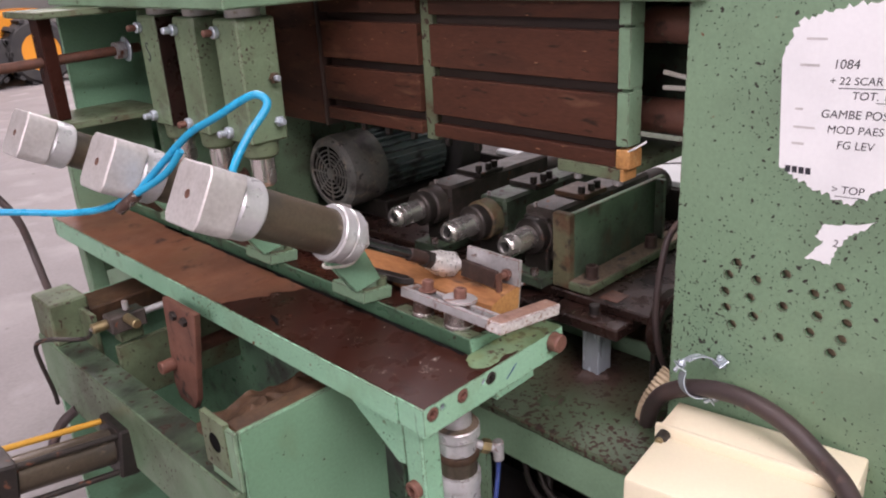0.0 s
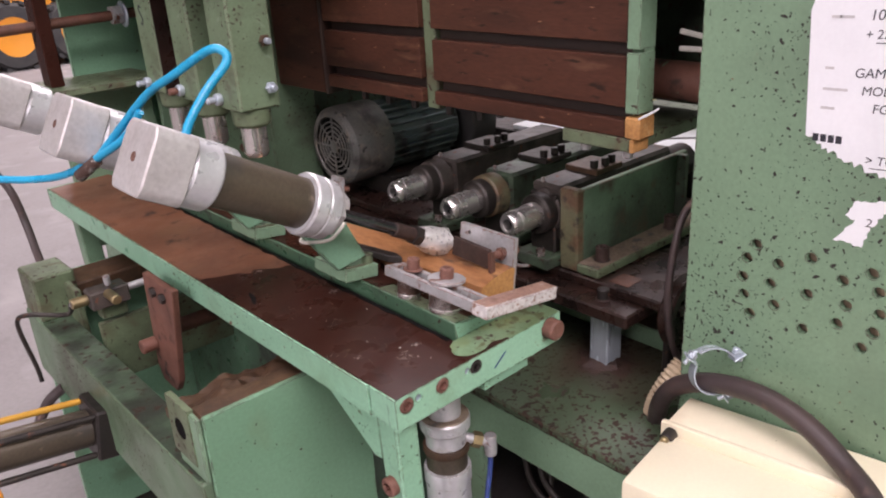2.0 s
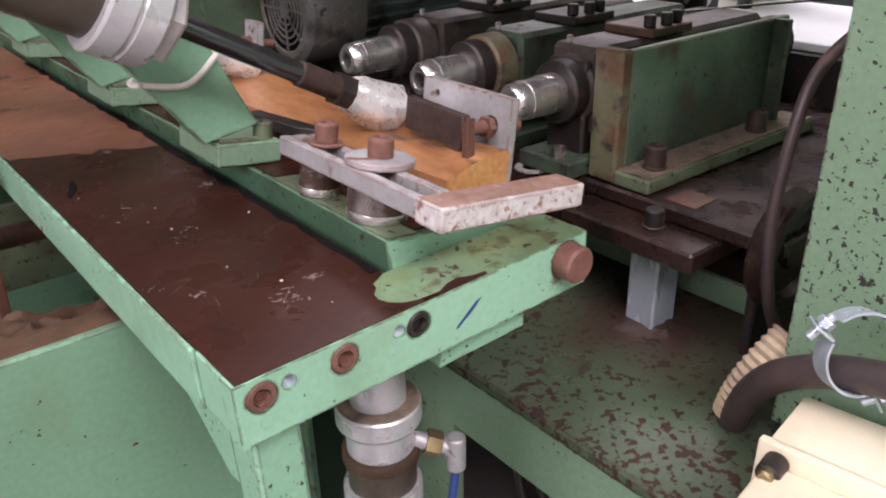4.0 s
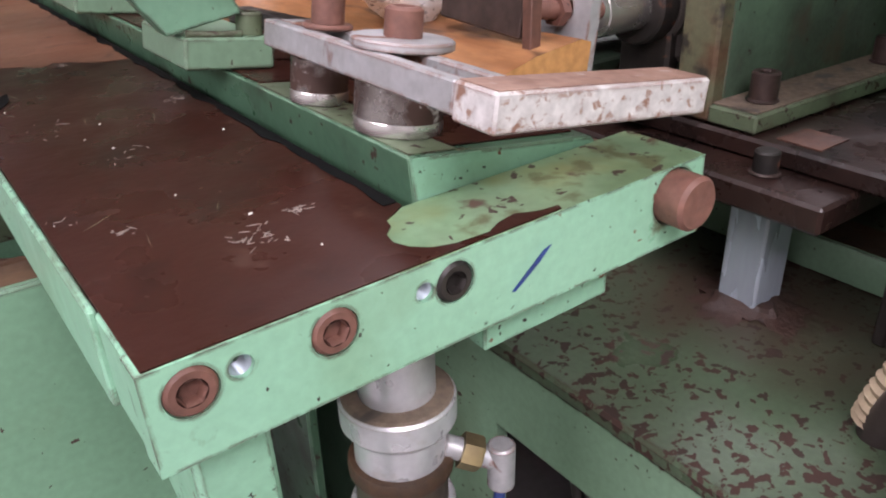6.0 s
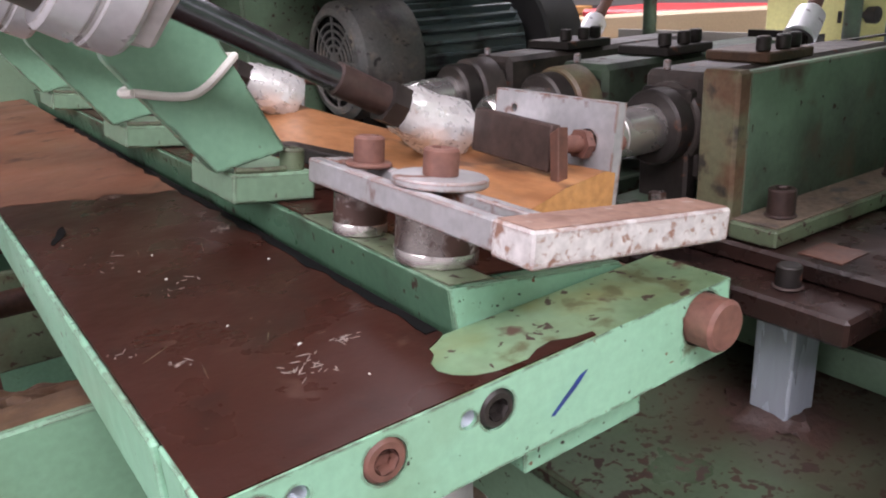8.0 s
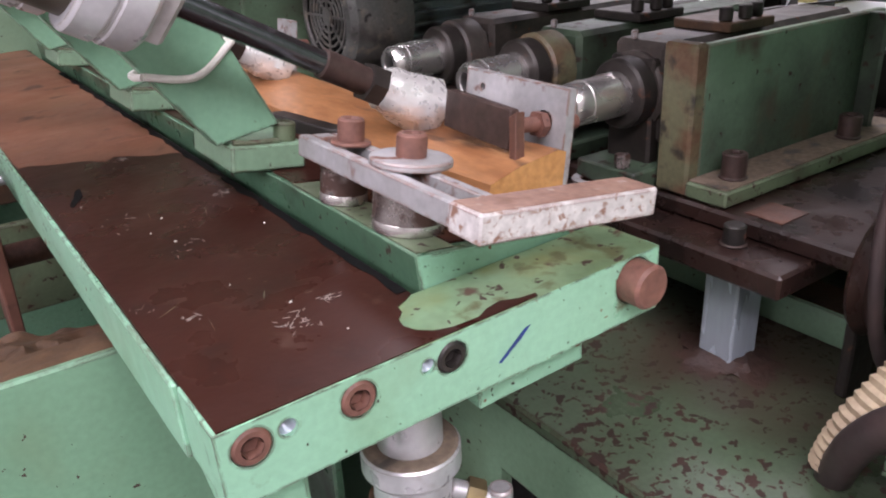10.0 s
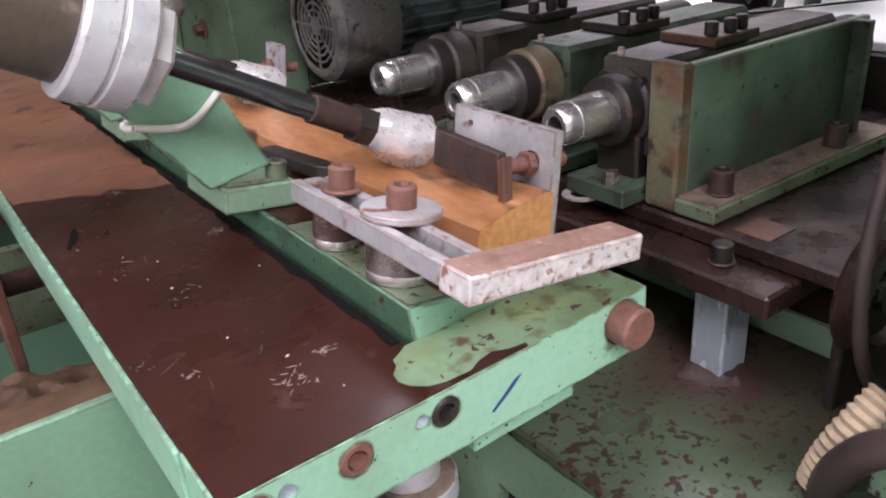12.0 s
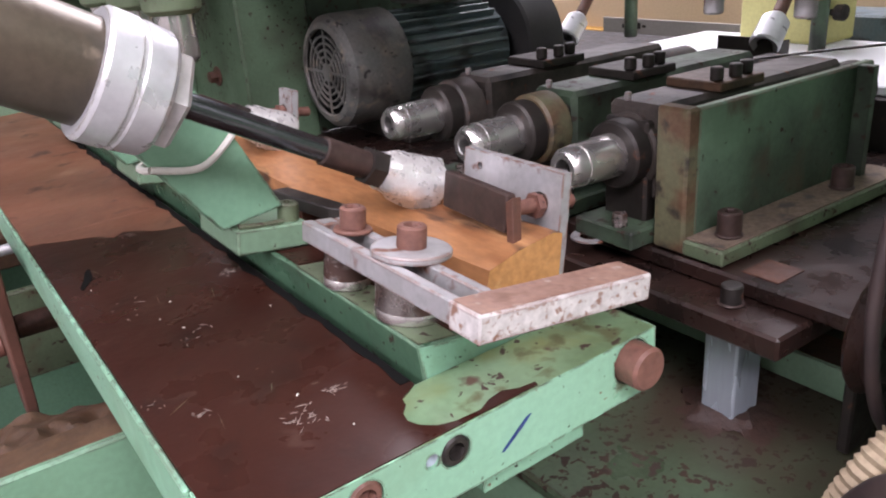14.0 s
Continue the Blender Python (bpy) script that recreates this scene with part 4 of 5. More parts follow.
part("top_plate", box(B(), (0.7325, 0.9530, 0.842), (0.872, 1.432, 0.8604), 0), "brown", table, "worn dark brown top plate")
part("top_edge", prism(B(), [(0.7325, 0.9012), (0.925, 0.9012), (0.926, 0.9045), (0.915, 0.906), (0.905, 0.911), (0.894, 0.909), (0.885, 0.9045), (0.868, 0.9055), (0.858, 0.909), (0.851, 0.916), (0.848, 0.924), (0.850, 0.932), (0.856, 0.938), (0.858, 0.945), (0.866, 0.949), (0.872, 0.953), (0.7325, 0.953)], 0.0008, shift(0, 0, 0.8596), 0), "brown", table)
part("worn_patch", prism(B(), [(0.836, 0.9006), (0.9, 0.9006), (1.0262, 0.9006), (1.0262, 0.9528), (0.95, 0.9528), (0.88, 0.9528), (0.836, 0.9528)], 0.0004, shift(0, 0, 0.8592), 0), "wornpatch", table, "worn yellowish paint")
part("top_plate_rear", box(B(), (0.7325, 1.4325, 0.842), (0.872, 2.20, 0.8605), 0.001), "brown2", table, "rusty brown rear half of the top plate")
stain = [(0.7335 + 0.138 * k / 12, 1.4322) for k in range(13)] + [(0.8715 - 0.138 * k / 12, 1.345 + 0.075 * (k / 12) + 0.018 * noise.noise(Vector((k * 0.9, 3.0, 0)))) for k in range(13)]
part("rust_stain", prism(B(), stain, 0.0002, shift(0, 0, 0.8604), 0), "brown2", table, "rust spreading over the dark top")
part("side_rail", box(B(), (0.7285, 0.9535, 0.8145), (0.7322, 2.20, 0.8598), 0.001), "pale", table)
part("lower_plate", box(B(), (0.7325, 0.9535, 0.8145), (0.866, 2.20, 0.8275), 0.001), "browniron", table)
part("rear_rail", box(B(), (0.73, 2.2025, 0.8145), (1.02, 2.215, 0.8595), 0.001), "green", table)
part("hanging_block", box(B(), (0.895, 0.922, 0.783), (0.982, 0.952, 0.8148), 0.001), "pale", table)
part("dowel", rod(B(), (1.000, 0.935, 0.802), (1.000, 0.935, 0.8148), 0.005, segments=12), "endgrain", table)
leg = part("leg", box(B(), (0.747, 0.930, 0.0), (0.783, 0.968, 0.8143), 0.003), "pale", table)
for z in (0.700, 0.645):
    part("cap_screw", socket_head(B(), (0.7468, 0.949, z), (0.736, 0.949, z), 0.0135), "copper", leg)
part("gusset", prism(B(), [(0.9685, 0.8143), (0.9685, 0.730), (0.985, 0.727), (1.095, 0.802), (1.095, 0.8143)], 0.008, Matrix(((0, 0, 1, 0.748), (1, 0, 0, 0), (0, 1, 0, 0), (0, 0, 0, 1))), 0.001), "pale", table)
part("rear_leg", box(B(), (0.747, 2.10, 0.0), (0.787, 2.14, 0.8143), 0.003), "green", table)
for k in range(9):
    random.seed(k + 40)
    x, y, r = random.uniform(0.75, 0.865), random.uniform(0.93, 1.4), random.uniform(0.0004, 0.0010)
    bm = B()
    prism(bm, [(r * 2.2 * math.cos(a) * random.uniform(0.5, 1), r * math.sin(a) * random.uniform(0.5, 1)) for a in (0.2, 1.2, 2.3, 3.4, 4.4, 5.5)], 0.0006, shift(x, y, 0.8606) @ Matrix.Rotation(random.uniform(0, 3), 4, "Z"), 0)
    tagged(single("wood_chip", bm, "white", "pale wood chip lying on the brown table top", "wood chip", group="wood chips")).matrix_world = TT
for k in range(9):
    random.seed(k + 90)
    x, y, w = random.uniform(0.745, 0.855), random.uniform(0.96, 1.38), random.uniform(0.004, 0.012)
    part("scratch", prism(B(), [(-w, 0), (-0.2 * w, 0.0003), (w, 0.0001), (0.1 * w, -0.0003)], 0.00015, shift(x, y, 0.8604) @ Matrix.Rotation(random.uniform(0.3, 2.2), 4, "Z"), 0), "rustyolive", table)
# flat black oval drawn for the dark of a long dent
single("dent_mark", prism(B(), [(0.024 * math.cos(a), 0.0035 * math.sin(a) * (1 + 0.4 * math.sin(3 * a))) for a in [math.tau * j / 16 for j in range(16)]], 0.0004, shift(0.757, 1.285, 0.8606) @ Matrix.Rotation(1.25, 4, "Z"), 0), "black", "dark oval mark on the brown table top", "stain").matrix_world = TT
# scraped places on the dark top, each a burst of short bright scratches
for x, y, spread, count in ((0.810, 0.971, 0.013, 26), (0.836, 0.986, 0.009, 18), (0.857, 1.208, 0.008, 20), (0.818, 1.370, 0.007, 12), (0.764, 1.017, 0.005, 9), (0.741, 1.047, 0.009, 7), (0.800, 1.12, 0.02, 9), (0.775, 1.20, 0.02, 8)):
    rnd, bm = random.Random(int(x * 1000)), B()
    for _ in range(count):
        w, t = rnd.uniform(0.0008, 0.0035), rnd.uniform(0.00015, 0.0005)
        at = shift(x - 0.003 + rnd.gauss(0, 0.45) * spread, y - 0.003 + rnd.gauss(0, 0.45) * spread, 0.8604)
        prism(bm, [(-w, 0), (-0.3 * w, t), (0.5 * w, 0.6 * t), (w, 0), (0.2 * w, -t), (-0.6 * w, -0.7 * t)], 0.00025, at @ Matrix.Rotation(rnd.uniform(0, 3.14), 4, "Z"), 0)
    tagged(part("scuff_mark", bm, "scuff", table, "scraped bright metal"), kind="stuff")

bm = B()
edge = [(0.8718, 0.957 + 0.01 * k) for k in range(95)]
inner = [(0.8655 + 0.005 * noise.noise(Vector((7.0, 38 * (0.957 + 0.01 * k), 0))), 0.957 + 0.01 * k) for k in range(95)]
prism(bm, edge + inner[::-1], 0.0005, shift(0, 0, 0.8606), 0)
tagged(part("debris", bm, "black", table, "oily dirt along the edge"), kind="stuff")

# ---- lifting cylinder under the table ----
lift = thing("lifting_cylinder", (0.908, 1.02, 0.4), "turned aluminium pneumatic lifting cylinder under the table end", "pneumatic cylinder")
c = shift(0.908, 1.02, 0)
part("rod", rod(B(), (0.908, 1.02, 0.755), (0.908, 1.02, 0.813), 0.010), "iron", lift)
part("upper_sleeve", lathe(B(), [(0, 0.759), (0.014, 0.759), (0.017, 0.757), (0.0235, 0.757), (0.0250, 0.7545), (0.0250, 0.714), (0.023, 0.7125)], c, 40), "brush", lift)
part("dust_ring", lathe(B(), [(0.0235, 0.7150), (0.0345, 0.7146), (0.0365, 0.7132), (0.0235, 0.7131)], c, 40), "dust", lift, "sawdust lying on the flange")
part("flange", lathe(B(), [(0.022, 0.7130), (0.0365, 0.7130), (0.0382, 0.711), (0.0382, 0.695), (0.0355, 0.691), (0.029, 0.690)], c, 40), "brush", lift)
part("neck", lathe(B(), [(0.0305, 0.6905), (0.0305, 0.664)], c, 40), "brush", lift)
part("ring", lathe(B(), [(0.029, 0.6645), (0.0345, 0.6640), (0.0355, 0.662), (0.0355, 0.654), (0.0345, 0.652), (0.029, 0.6515)], c, 40), "ochre", lift)
part("dark_band", lathe(B(), [(0.0315, 0.652), (0.0315, 0.624)], c, 40), "barrel", lift)
part("barrel", lathe(B(), [(0.031, 0.6245), (0.0355, 0.6240), (0.0365, 0.622), (0.0365, 0.600), (0.0345, 0.598), (0.0345, 0.50), (0, 0.5)], c, 40), "brush", lift)
part("foot", rod(B(), (0.908, 1.02, 0.0), (0.908, 1.02, 0.5), 0.03), "iron", lift)
fit_a = part("elbow_fitting", rod(B(), (0.931, 1.003, 0.668), (0.962, 0.980, 0.654), 0.008), "steel", lift, "steel hose fitting")
part("nut", hexagon(B(), (0.940, 0.996, 0.664), (0.951, 0.988, 0.659), 0.0125), "brass", fit_a)
part("swivel", rod(B(), (0.962, 0.980, 0.632), (0.962, 0.980, 0.668), 0.0095), "steel", fit_a)
part("hose_body", tube(B(), [(0.962, 0.980, 0.635), (0.952, 0.974, 0.605), (0.935, 0.965, 0.57), (0.915, 0.955, 0.5)], 0.004), "blueink", lift, "thin dark blue hose")

# ---- swivelling plate with clamps ----
RAISE = 9.0
hinge = shift(HX, 0, HZ)
SW = TT @ hinge @ Matrix.Rotation(radians(RAISE), 4, "Y") @ hinge.inverted()
# places on the raised clamps, taken back to the plate lying flat
FLAT = (TT0 @ hinge @ Matrix.Rotation(radians(9.0), 4, "Y") @ hinge.inverted()).inverted()


def flat(*p):
    return FLAT @ Vector(p)


swivel = thing("swivel_plate", (0.95, 1.5, 0.842), "green steel plate tilted up on a hinge along the table", "swivel plate", turn=SW)
part("plate", prism(B(), [(0.882, 0.826), (0.990, 0.826), (1.000, 0.836), (1.000, 0.858), (0.996, 0.8615), (0.874, 0.8615)], 1.16, Matrix(((1, 0, 0, 0), (0, 0, 1, 0.955), (0, 1, 0, 0), (0, 0, 0, 1))), 0.0008), "swivelgreen", swivel)
# thin paler face; the plate's own colour already holds its sides' shade
part("end_face", prism(B(), [(0.8832, 0.8268), (0.990, 0.8268), (0.9995, 0.836), (0.9995, 0.858), (0.9955, 0.8610), (0.8745, 0.8610)], 0.0008, Matrix(((1, 0, 0, 0), (0, 0, 1, 0.9541), (0, 1, 0, 0), (0, 0, 0, 1))), 0), "pale", swivel, "pale green end face")
part("wear_plate", box(B(), (0.878, 1.125, 0.8617), (0.998, 2.11, 0.8630), 0.0004), "brown", swivel, "worn brown surface")
part("near_wear_plate", box(B(), (0.905, 0.964, 0.8617), (0.990, 1.1248, 0.8630), 0.0004), "brown", swivel)
part("worn_edge", box(B(), (0.8765, 0.958, 0.8616), (0.9048, 1.1247, 0.8622), 0), "olive", swivel, "grimy green edge")
part("rail", box(B(), (0.950, 0.975, 0.8633), (0.998, 2.05, 0.8715), 0.001), "iron", swivel, "blackened rail under the wood")

stop = thing("stop_bracket", (0.89, 1.03, 0.862), "pitted steel corner stop on two round posts, bolted on", "stop bracket", turn=SW)
for x, y, r in ((0.898, 1.000, 0.0232), (0.890, 1.070, 0.0165)):
    post_ = part("spacer", lathe(B(), [(0, 0.8618), (r - 0.001, 0.8618), (r, 0.8628), (r, 0.8875), (r - 0.0012, 0.8888), (0, 0.8888)], shift(x, y, 0), 40), "oilysteel", stop, "oily turned steel post")
    part("bright_foot", lathe(B(), [(r + 0.0002, 0.8632), (r + 0.0004, 0.8640), (r + 0.0004, 0.8685), (r + 0.0001, 0.8695)], shift(x, y, 0), 40), "chrome", post_, "rubbed bright foot")
bm = B()
box(bm, (0.871, 0.9217, 0.8890), (0.8800, 1.1035, 0.9040), 0.001)
box(bm, (0.8950, 0.9217, 0.8890), (0.9035, 1.1000, 0.9040), 0.001)
box(bm, (0.8801, 1.0880, 0.8890), (0.8949, 1.1020, 0.9040), 0.001)
part("slotted_arm", bm, "steel", stop, "grey slotted arm")
bar_ = part("stop_bar", box(B(), (0.8705, 0.8935, 0.8872), (1.006, 0.9215, 0.9045), 0.0012), "whitesteel", stop, "thick pitted bar")
part("rusted_top", box(B(), (0.8725, 0.8955, 0.9046), (1.0045, 0.9205, 0.9050), 0), "rustfilm", bar_, "rust-filmed upper face")
wsh = part("washer", lathe(B(), [(0.009, 0.9042), (0.0255, 0.9042), (0.0265, 0.9050), (0.0265, 0.9082), (0.0255, 0.9092), (0.009, 0.9092)], shift(0.898, 1.000, 0), 40), "steel", stop)
part("cap_screw", socket_head(B(), (0.898, 1.000, 0.9093), (0.898, 1.000, 0.9240), 0.0098), "copper", wsh)
wsh = part("washer", rod(B(), (0.890, 1.062, 0.9042), (0.890, 1.062, 0.9072), 0.0140, 0.001, 28), "copper", stop)
part("cap_screw", socket_head(B(), (0.890, 1.062, 0.9073), (0.890, 1.062, 0.9225), 0.0092), "copper", wsh)

wood = thing("wooden_workpiece", (0.97, 1.3, 0.884), "stained pine blank with dark knots clamped on the swivel plate", "wooden workpiece", turn=SW)
bm = B()
outline = [(0.942, 0.872), (1.008, 0.872), (1.008, 0.907), (1.000, 0.9085), (0.968, 0.900), (0.944, 0.890)]
rings = []
for k in range(25):
    y = 0.976 + 0.86 * k / 24
    w = 0.006 * math.sin(3.1 * (y - 0.976) * 2)
    rings.append([bm.verts.new((x - (w if x < 0.98 else w * 0.3), y, z + 0.003 * math.sin(9 * y))) for x, z in outline])
for a, b in zip(rings, rings[1:]):
    for k in range(6):
        bm.faces.new((a[k], b[k], b[(k + 1) % 6], a[(k + 1) % 6]))
bm.faces.new(rings[-1][::-1]), bm.faces.new(rings[0])
bmesh.ops.recalc_face_normals(bm, faces=bm.faces)
body = part("blank", bm, "wood", wood)
bm = B()
vs = [bm.verts.new((x, 0.9755, z + 0.003 * math.sin(9 * 0.976))) for x, z in outline]
bm.faces.new(vs)
part("end_grain", bm, "endgrain", body, "sawn end grain")


def angle_stop(y0, y1, z1, dark):
    s = thing("angle_stop", (1.01, (y0 + y1) / 2, 0.862), "grey steel stop plate with a rusty bolt behind the wood", "stop plate", "stop plates", turn=SW)
    face = Matrix(((0, 0, 1, 1.020), (1, 0, 0, 0), (0, 1, 0, 0), (0, 0, 0, 1)))
    p = part("plate", plate_with_holes(B(), [(y0, 0.864), (y1, 0.864), (y1, z1), (y0, z1)], [(y0 + 0.022, z1 - 0.026, 0.0085), (y1 - 0.02, z1 - 0.012, 0.003)], 0.008, face), "steel", s)
    b = part("bolt", rod(B(), (0.988, y0 + 0.022, z1 - 0.027), (1.044, y0 + 0.022, z1 - 0.027), 0.0055, segments=16), "copper", s, "rusty bolt")
    part("nut", hexagon(B(), (1.0045, y0 + 0.022, z1 - 0.027), (1.0115, y0 + 0.022, z1 - 0.027), 0.0095), "copper", b)
    if dark:
        lever = shift(0.979, y0 + 0.016, 0.920) @ Matrix.Rotation(radians(2.5), 4, "X")
        part("clamp_bar", box(B(), (-0.004, 0, -0.0135), (0.004, 0.074, 0.0145), 0.001, lever), "darkbolt", s, "blackened clamp bar sloping down")
        part("clamp_tip", prism(B(), [(-0.007, -0.020), (0.000, -0.0205), (0.006, 0.010), (-0.001, 0.015)], 0.008, lever @ Matrix(((0, 0, 1, -0.006), (1, 0, 0, -0.0065), (0, 1, 0, 0), (0, 0, 0, 1))), 0.0006), "rust", s)
    return s


angle_stop(0.983, 1.096, 0.949, True)
angle_stop(1.415, 1.448, 0.957, False)
finger = thing("steel_finger", (0.93, 1.2, 0.88), "blackened pointed steel finger lying against the wood", "steel finger", turn=SW)
part("bar", prism(B(), [(-0.05, -0.010), (0.03, -0.010), (0.05, 0), (0.03, 0.010), (-0.05, 0.010)], 0.011, shift(0.925, 1.19, 0.8835) @ Matrix.Rotation(radians(-78), 4, "Z")), "iron", finger)
part("foot", box(B(), (0.915, 1.195, 0.8632), (0.935, 1.225, 0.8834), 0.001), "rust", finger)


def clamp_unit(y):
    """A pneumatic clamp: cylinder with a taped pad, and its green bracket."""
    c = thing("clamp_cylinder", flat(0.79, y, 1.045), "pneumatic clamp cylinder with aluminium caps and a taped pad, rod extended", "pneumatic cylinder", "clamp cylinders", turn=SW)
    m, _ = along(flat(0.563, y, 1.160), flat(0.968, y, 0.941))
    part("rear_cap", prism(B(), [(-0.034, -0.041), (0.034, -0.041), (0.041, -0.030), (0.041, 0.030), (0.034, 0.041), (-0.034, 0.041), (-0.041, 0.030), (-0.041, -0.030)], 0.052, m, 0.002), "alu", c, "flattened cast aluminium rear cap")
    part("port", rod(B(), m @ Vector((0, 0.0, -0.0005)), m @ Vector((0, 0.0, 0.0035)), 0.007), "rust", c)
    part("rear_collar", lathe(B(), [(0, 0.0525), (0.039, 0.0525), (0.042, 0.056), (0.042, 0.088), (0.040, 0.091), (0.034, 0.092)], m, 40), "brush", c)
    part("barrel", lathe(B(), [(0.0338, 0.090), (0.0338, 0.226)], m, 40), "barrel", c, "brown anodised barrel")
    part("front_collar", lathe(B(), [(0.034, 0.224), (0.040, 0.224), (0.042, 0.227), (0.042, 0.243), (0.0405, 0.2445), (0.0405, 0.2465), (0.0415, 0.248), (0.0405, 0.264), (0.038, 0.267), (0, 0.267)], m, 40), "brush", c)
    part("gland_nut", lathe(B(), [(0.034, 0.2672), (0.034, 0.277), (0.031, 0.280), (0, 0.28)], m, 6), "alu", c)
    part("rod", lathe(B(), [(0.0088, 0.279), (0.0088, 0.431)], m, 24), "rod", c)
    part("rod_tip", lathe(B(), [(0.0089, 0.392), (0.0108, 0.393), (0.0108, 0.433)], m, 20), "darkbolt", c)
    part("lock_nut", lathe(B(), [(0, 0.431), (0.0155, 0.431), (0.0155, 0.446), (0, 0.446)], m, 6), "iron", c)
    rnd = random.Random(int(y * 100))
    bm = lathe(B(), [(0, 0.4445), (0.0155, 0.4445), (0.0172, 0.449), (0.0188, 0.455), (0.0202, 0.461), (0.0216, 0.467), (0.0227, 0.474), (0.0234, 0.481), (0.0238, 0.488), (0.0239, 0.4955), (0.0230, 0.4975), (0.0206, 0.4960), (0.0198, 0.4920)], m, 22)
    for v in bm.verts:
        v.co += noise.noise_vector(v.co * 110 + Vector((rnd.uniform(0, 0.4), 0, 0))) * 0.0015
    crease = [rnd.uniform(-0.0022, 0.0010) for _ in range(22)]
    axis = m.inverted()
    for v in bm.verts:
        q = axis @ v.co
        a = int((math.atan2(q.y, q.x) / math.tau % 1.0) * 22 + q.z * 90) % 22
        q.x, q.y = q.x * (1 + crease[a] / 0.022), q.y * (1 + crease[a] / 0.022)
        v.co = m @ q
    for f in bm.faces:
        f.smooth = rnd.random() < 0.1
    pad = part("pad", bm, "foil", c, "pad wrapped in crumpled silver tape")
    part("insert", lathe(B(), [(0.0200, 0.4925), (0, 0.4930)], m, 22), "tapeend", pad)


    b = thing("clamp_bracket", (0.885, y + 0.06, 0.862), "green welded bracket holding the clamp cylinder on the swivel plate", "bracket", "clamp brackets", turn=SW)
    foot = part("foot", box(B(), (0.845, y + 0.050, 0.8635), (0.906, y + 0.135, 0.884), 0.0015), "green", b)
    side = Matrix(((1, 0, 0, 0), (0, 0, 1, y + 0.056), (0, 1, 0, 0), (0, 0, 0, 1)))
    low = [flat(*p) for p in ((0.843, y, 0.913), (0.895, y, 0.921), (0.852, y, 1.008), (0.825, y, 1.045), (0.770, y, 1.055), (0.786, y, 0.992))]
    part("arm", prism(B(), [(p.x, p.z) for p in low], 0.014, side, 0.001), "teal", b)
    p = flat(0.800, y, 1.036)
    part("trunnion", rod(B(), (p.x, y + 0.034, p.z), (p.x, y + 0.0555, p.z), 0.016), "green", b)
    bolt = part("cap_screw", socket_head(B(), (0.894, y + 0.064, 0.8842), (0.894, y + 0.064, 0.899), 0.0088), "olive", foot)
    part("weld", tube(B(), [(0.848, y + 0.055, 0.886), (0.865, y + 0.0545, 0.8855), (0.885, y + 0.055, 0.886)], 0.0022, 8), "olive", foot)
    return c


for y in (1.112, 1.382, 1.735):
    clamp_unit(y)
tie = thing("cable_tie", flat(0.80, 1.15, 1.02), "white plastic cable tie round the bracket", "cable tie", turn=SW)
ringpts = [flat(x, 1.112 + dy, z) for x, z, dy in ((0.799, 0.972, 0.054), (0.835, 0.967, 0.0525), (0.863, 0.986, 0.054), (0.866, 0.987, 0.063), (0.863, 0.986, 0.073), (0.83, 0.979, 0.0765), (0.799, 0.972, 0.074), (0.796, 0.971, 0.063), (0.799, 0.972, 0.054))]
part("loop", tube(B(), ringpts, 0.0028, 8), "white", tie)

bh = thing("blue_air_hose", (0.6, 1.3, 1.1), "bright blue polyurethane air hose looped between the clamp cylinders", "air hose")
part("hose_body", tube(B(), [(0.596, 1.338, 1.118), (0.622, 1.305, 1.158), (0.649, 1.25, 1.208), (0.667, 1.2, 1.234), (0.690, 1.15, 1.262), (0.700, 1.132, 1.263), (0.699, 1.122, 1.250), (0.664, 1.115, 1.222), (0.632, 1.11, 1.185), (0.622, 1.108, 1.150)], 0.0053, 12), "bluehose", bh)
part("hose_body", tube(B(), [(0.640, 1.262, 1.186), (0.618, 1.295, 1.146), (0.573, 1.38, 1.100), (0.538, 1.45, 1.085), (0.49, 1.52, 1.085), (0.36, 1.64, 1.10), (0.2, 1.75, 1.15)], 0.0053, 12), "bluehose", bh)
part("fitting", rod(B(), (0.576, 1.360, 1.096), (0.598, 1.335, 1.120), 0.0085), "oilysteel", bh, "dull steel fitting")

# ---- frame and feed cylinder beside the table ----
side = thing("feed_stand", (0.7, 1.5, 0), "green welded side frame with oily ochre deposits under the table", "machine frame")
part("front_sheet", box(B(), (0.598, 1.150, 0.12), (0.862, 1.158, 0.795), 0.002), "sheetgreen", side, "clean green front sheet")
part("side_sheet", box(B(), (0.590, 1.152, 0.692), (0.5978, 1.236, 0.795), 0.002), "green", side)
part("trough", box(B(), (0.5985, 1.159, 0.735), (0.90, 1.29, 0.752), 0.002), "ochre", side, "trough floor with ochre deposits")
part("ledge", box(B(), (0.600, 1.159, 0.7525), (0.870, 1.195, 0.792), 0.003), "ochre", side)
bm = B()
grid = bmesh.ops.create_grid(bm, x_segments=60, y_segments=30, size=0.5, matrix=shift(0.750, 1.228, 0.753) @ Matrix.Diagonal((0.29, 0.10, 1, 1)))["verts"]
for v in grid:
    q = Vector((v.co.x, v.co.y, 0))
    lump = noise.fractal(q * 14, 1.0, 2.0, 4) * 0.022 + noise.noise(q * 60) * 0.003
    v.co.z += max(0.0, 0.010 + lump)
for f in bm.faces:
    f.smooth = True
tagged(part("sludge", bm, "ochre", side), kind="stuff")
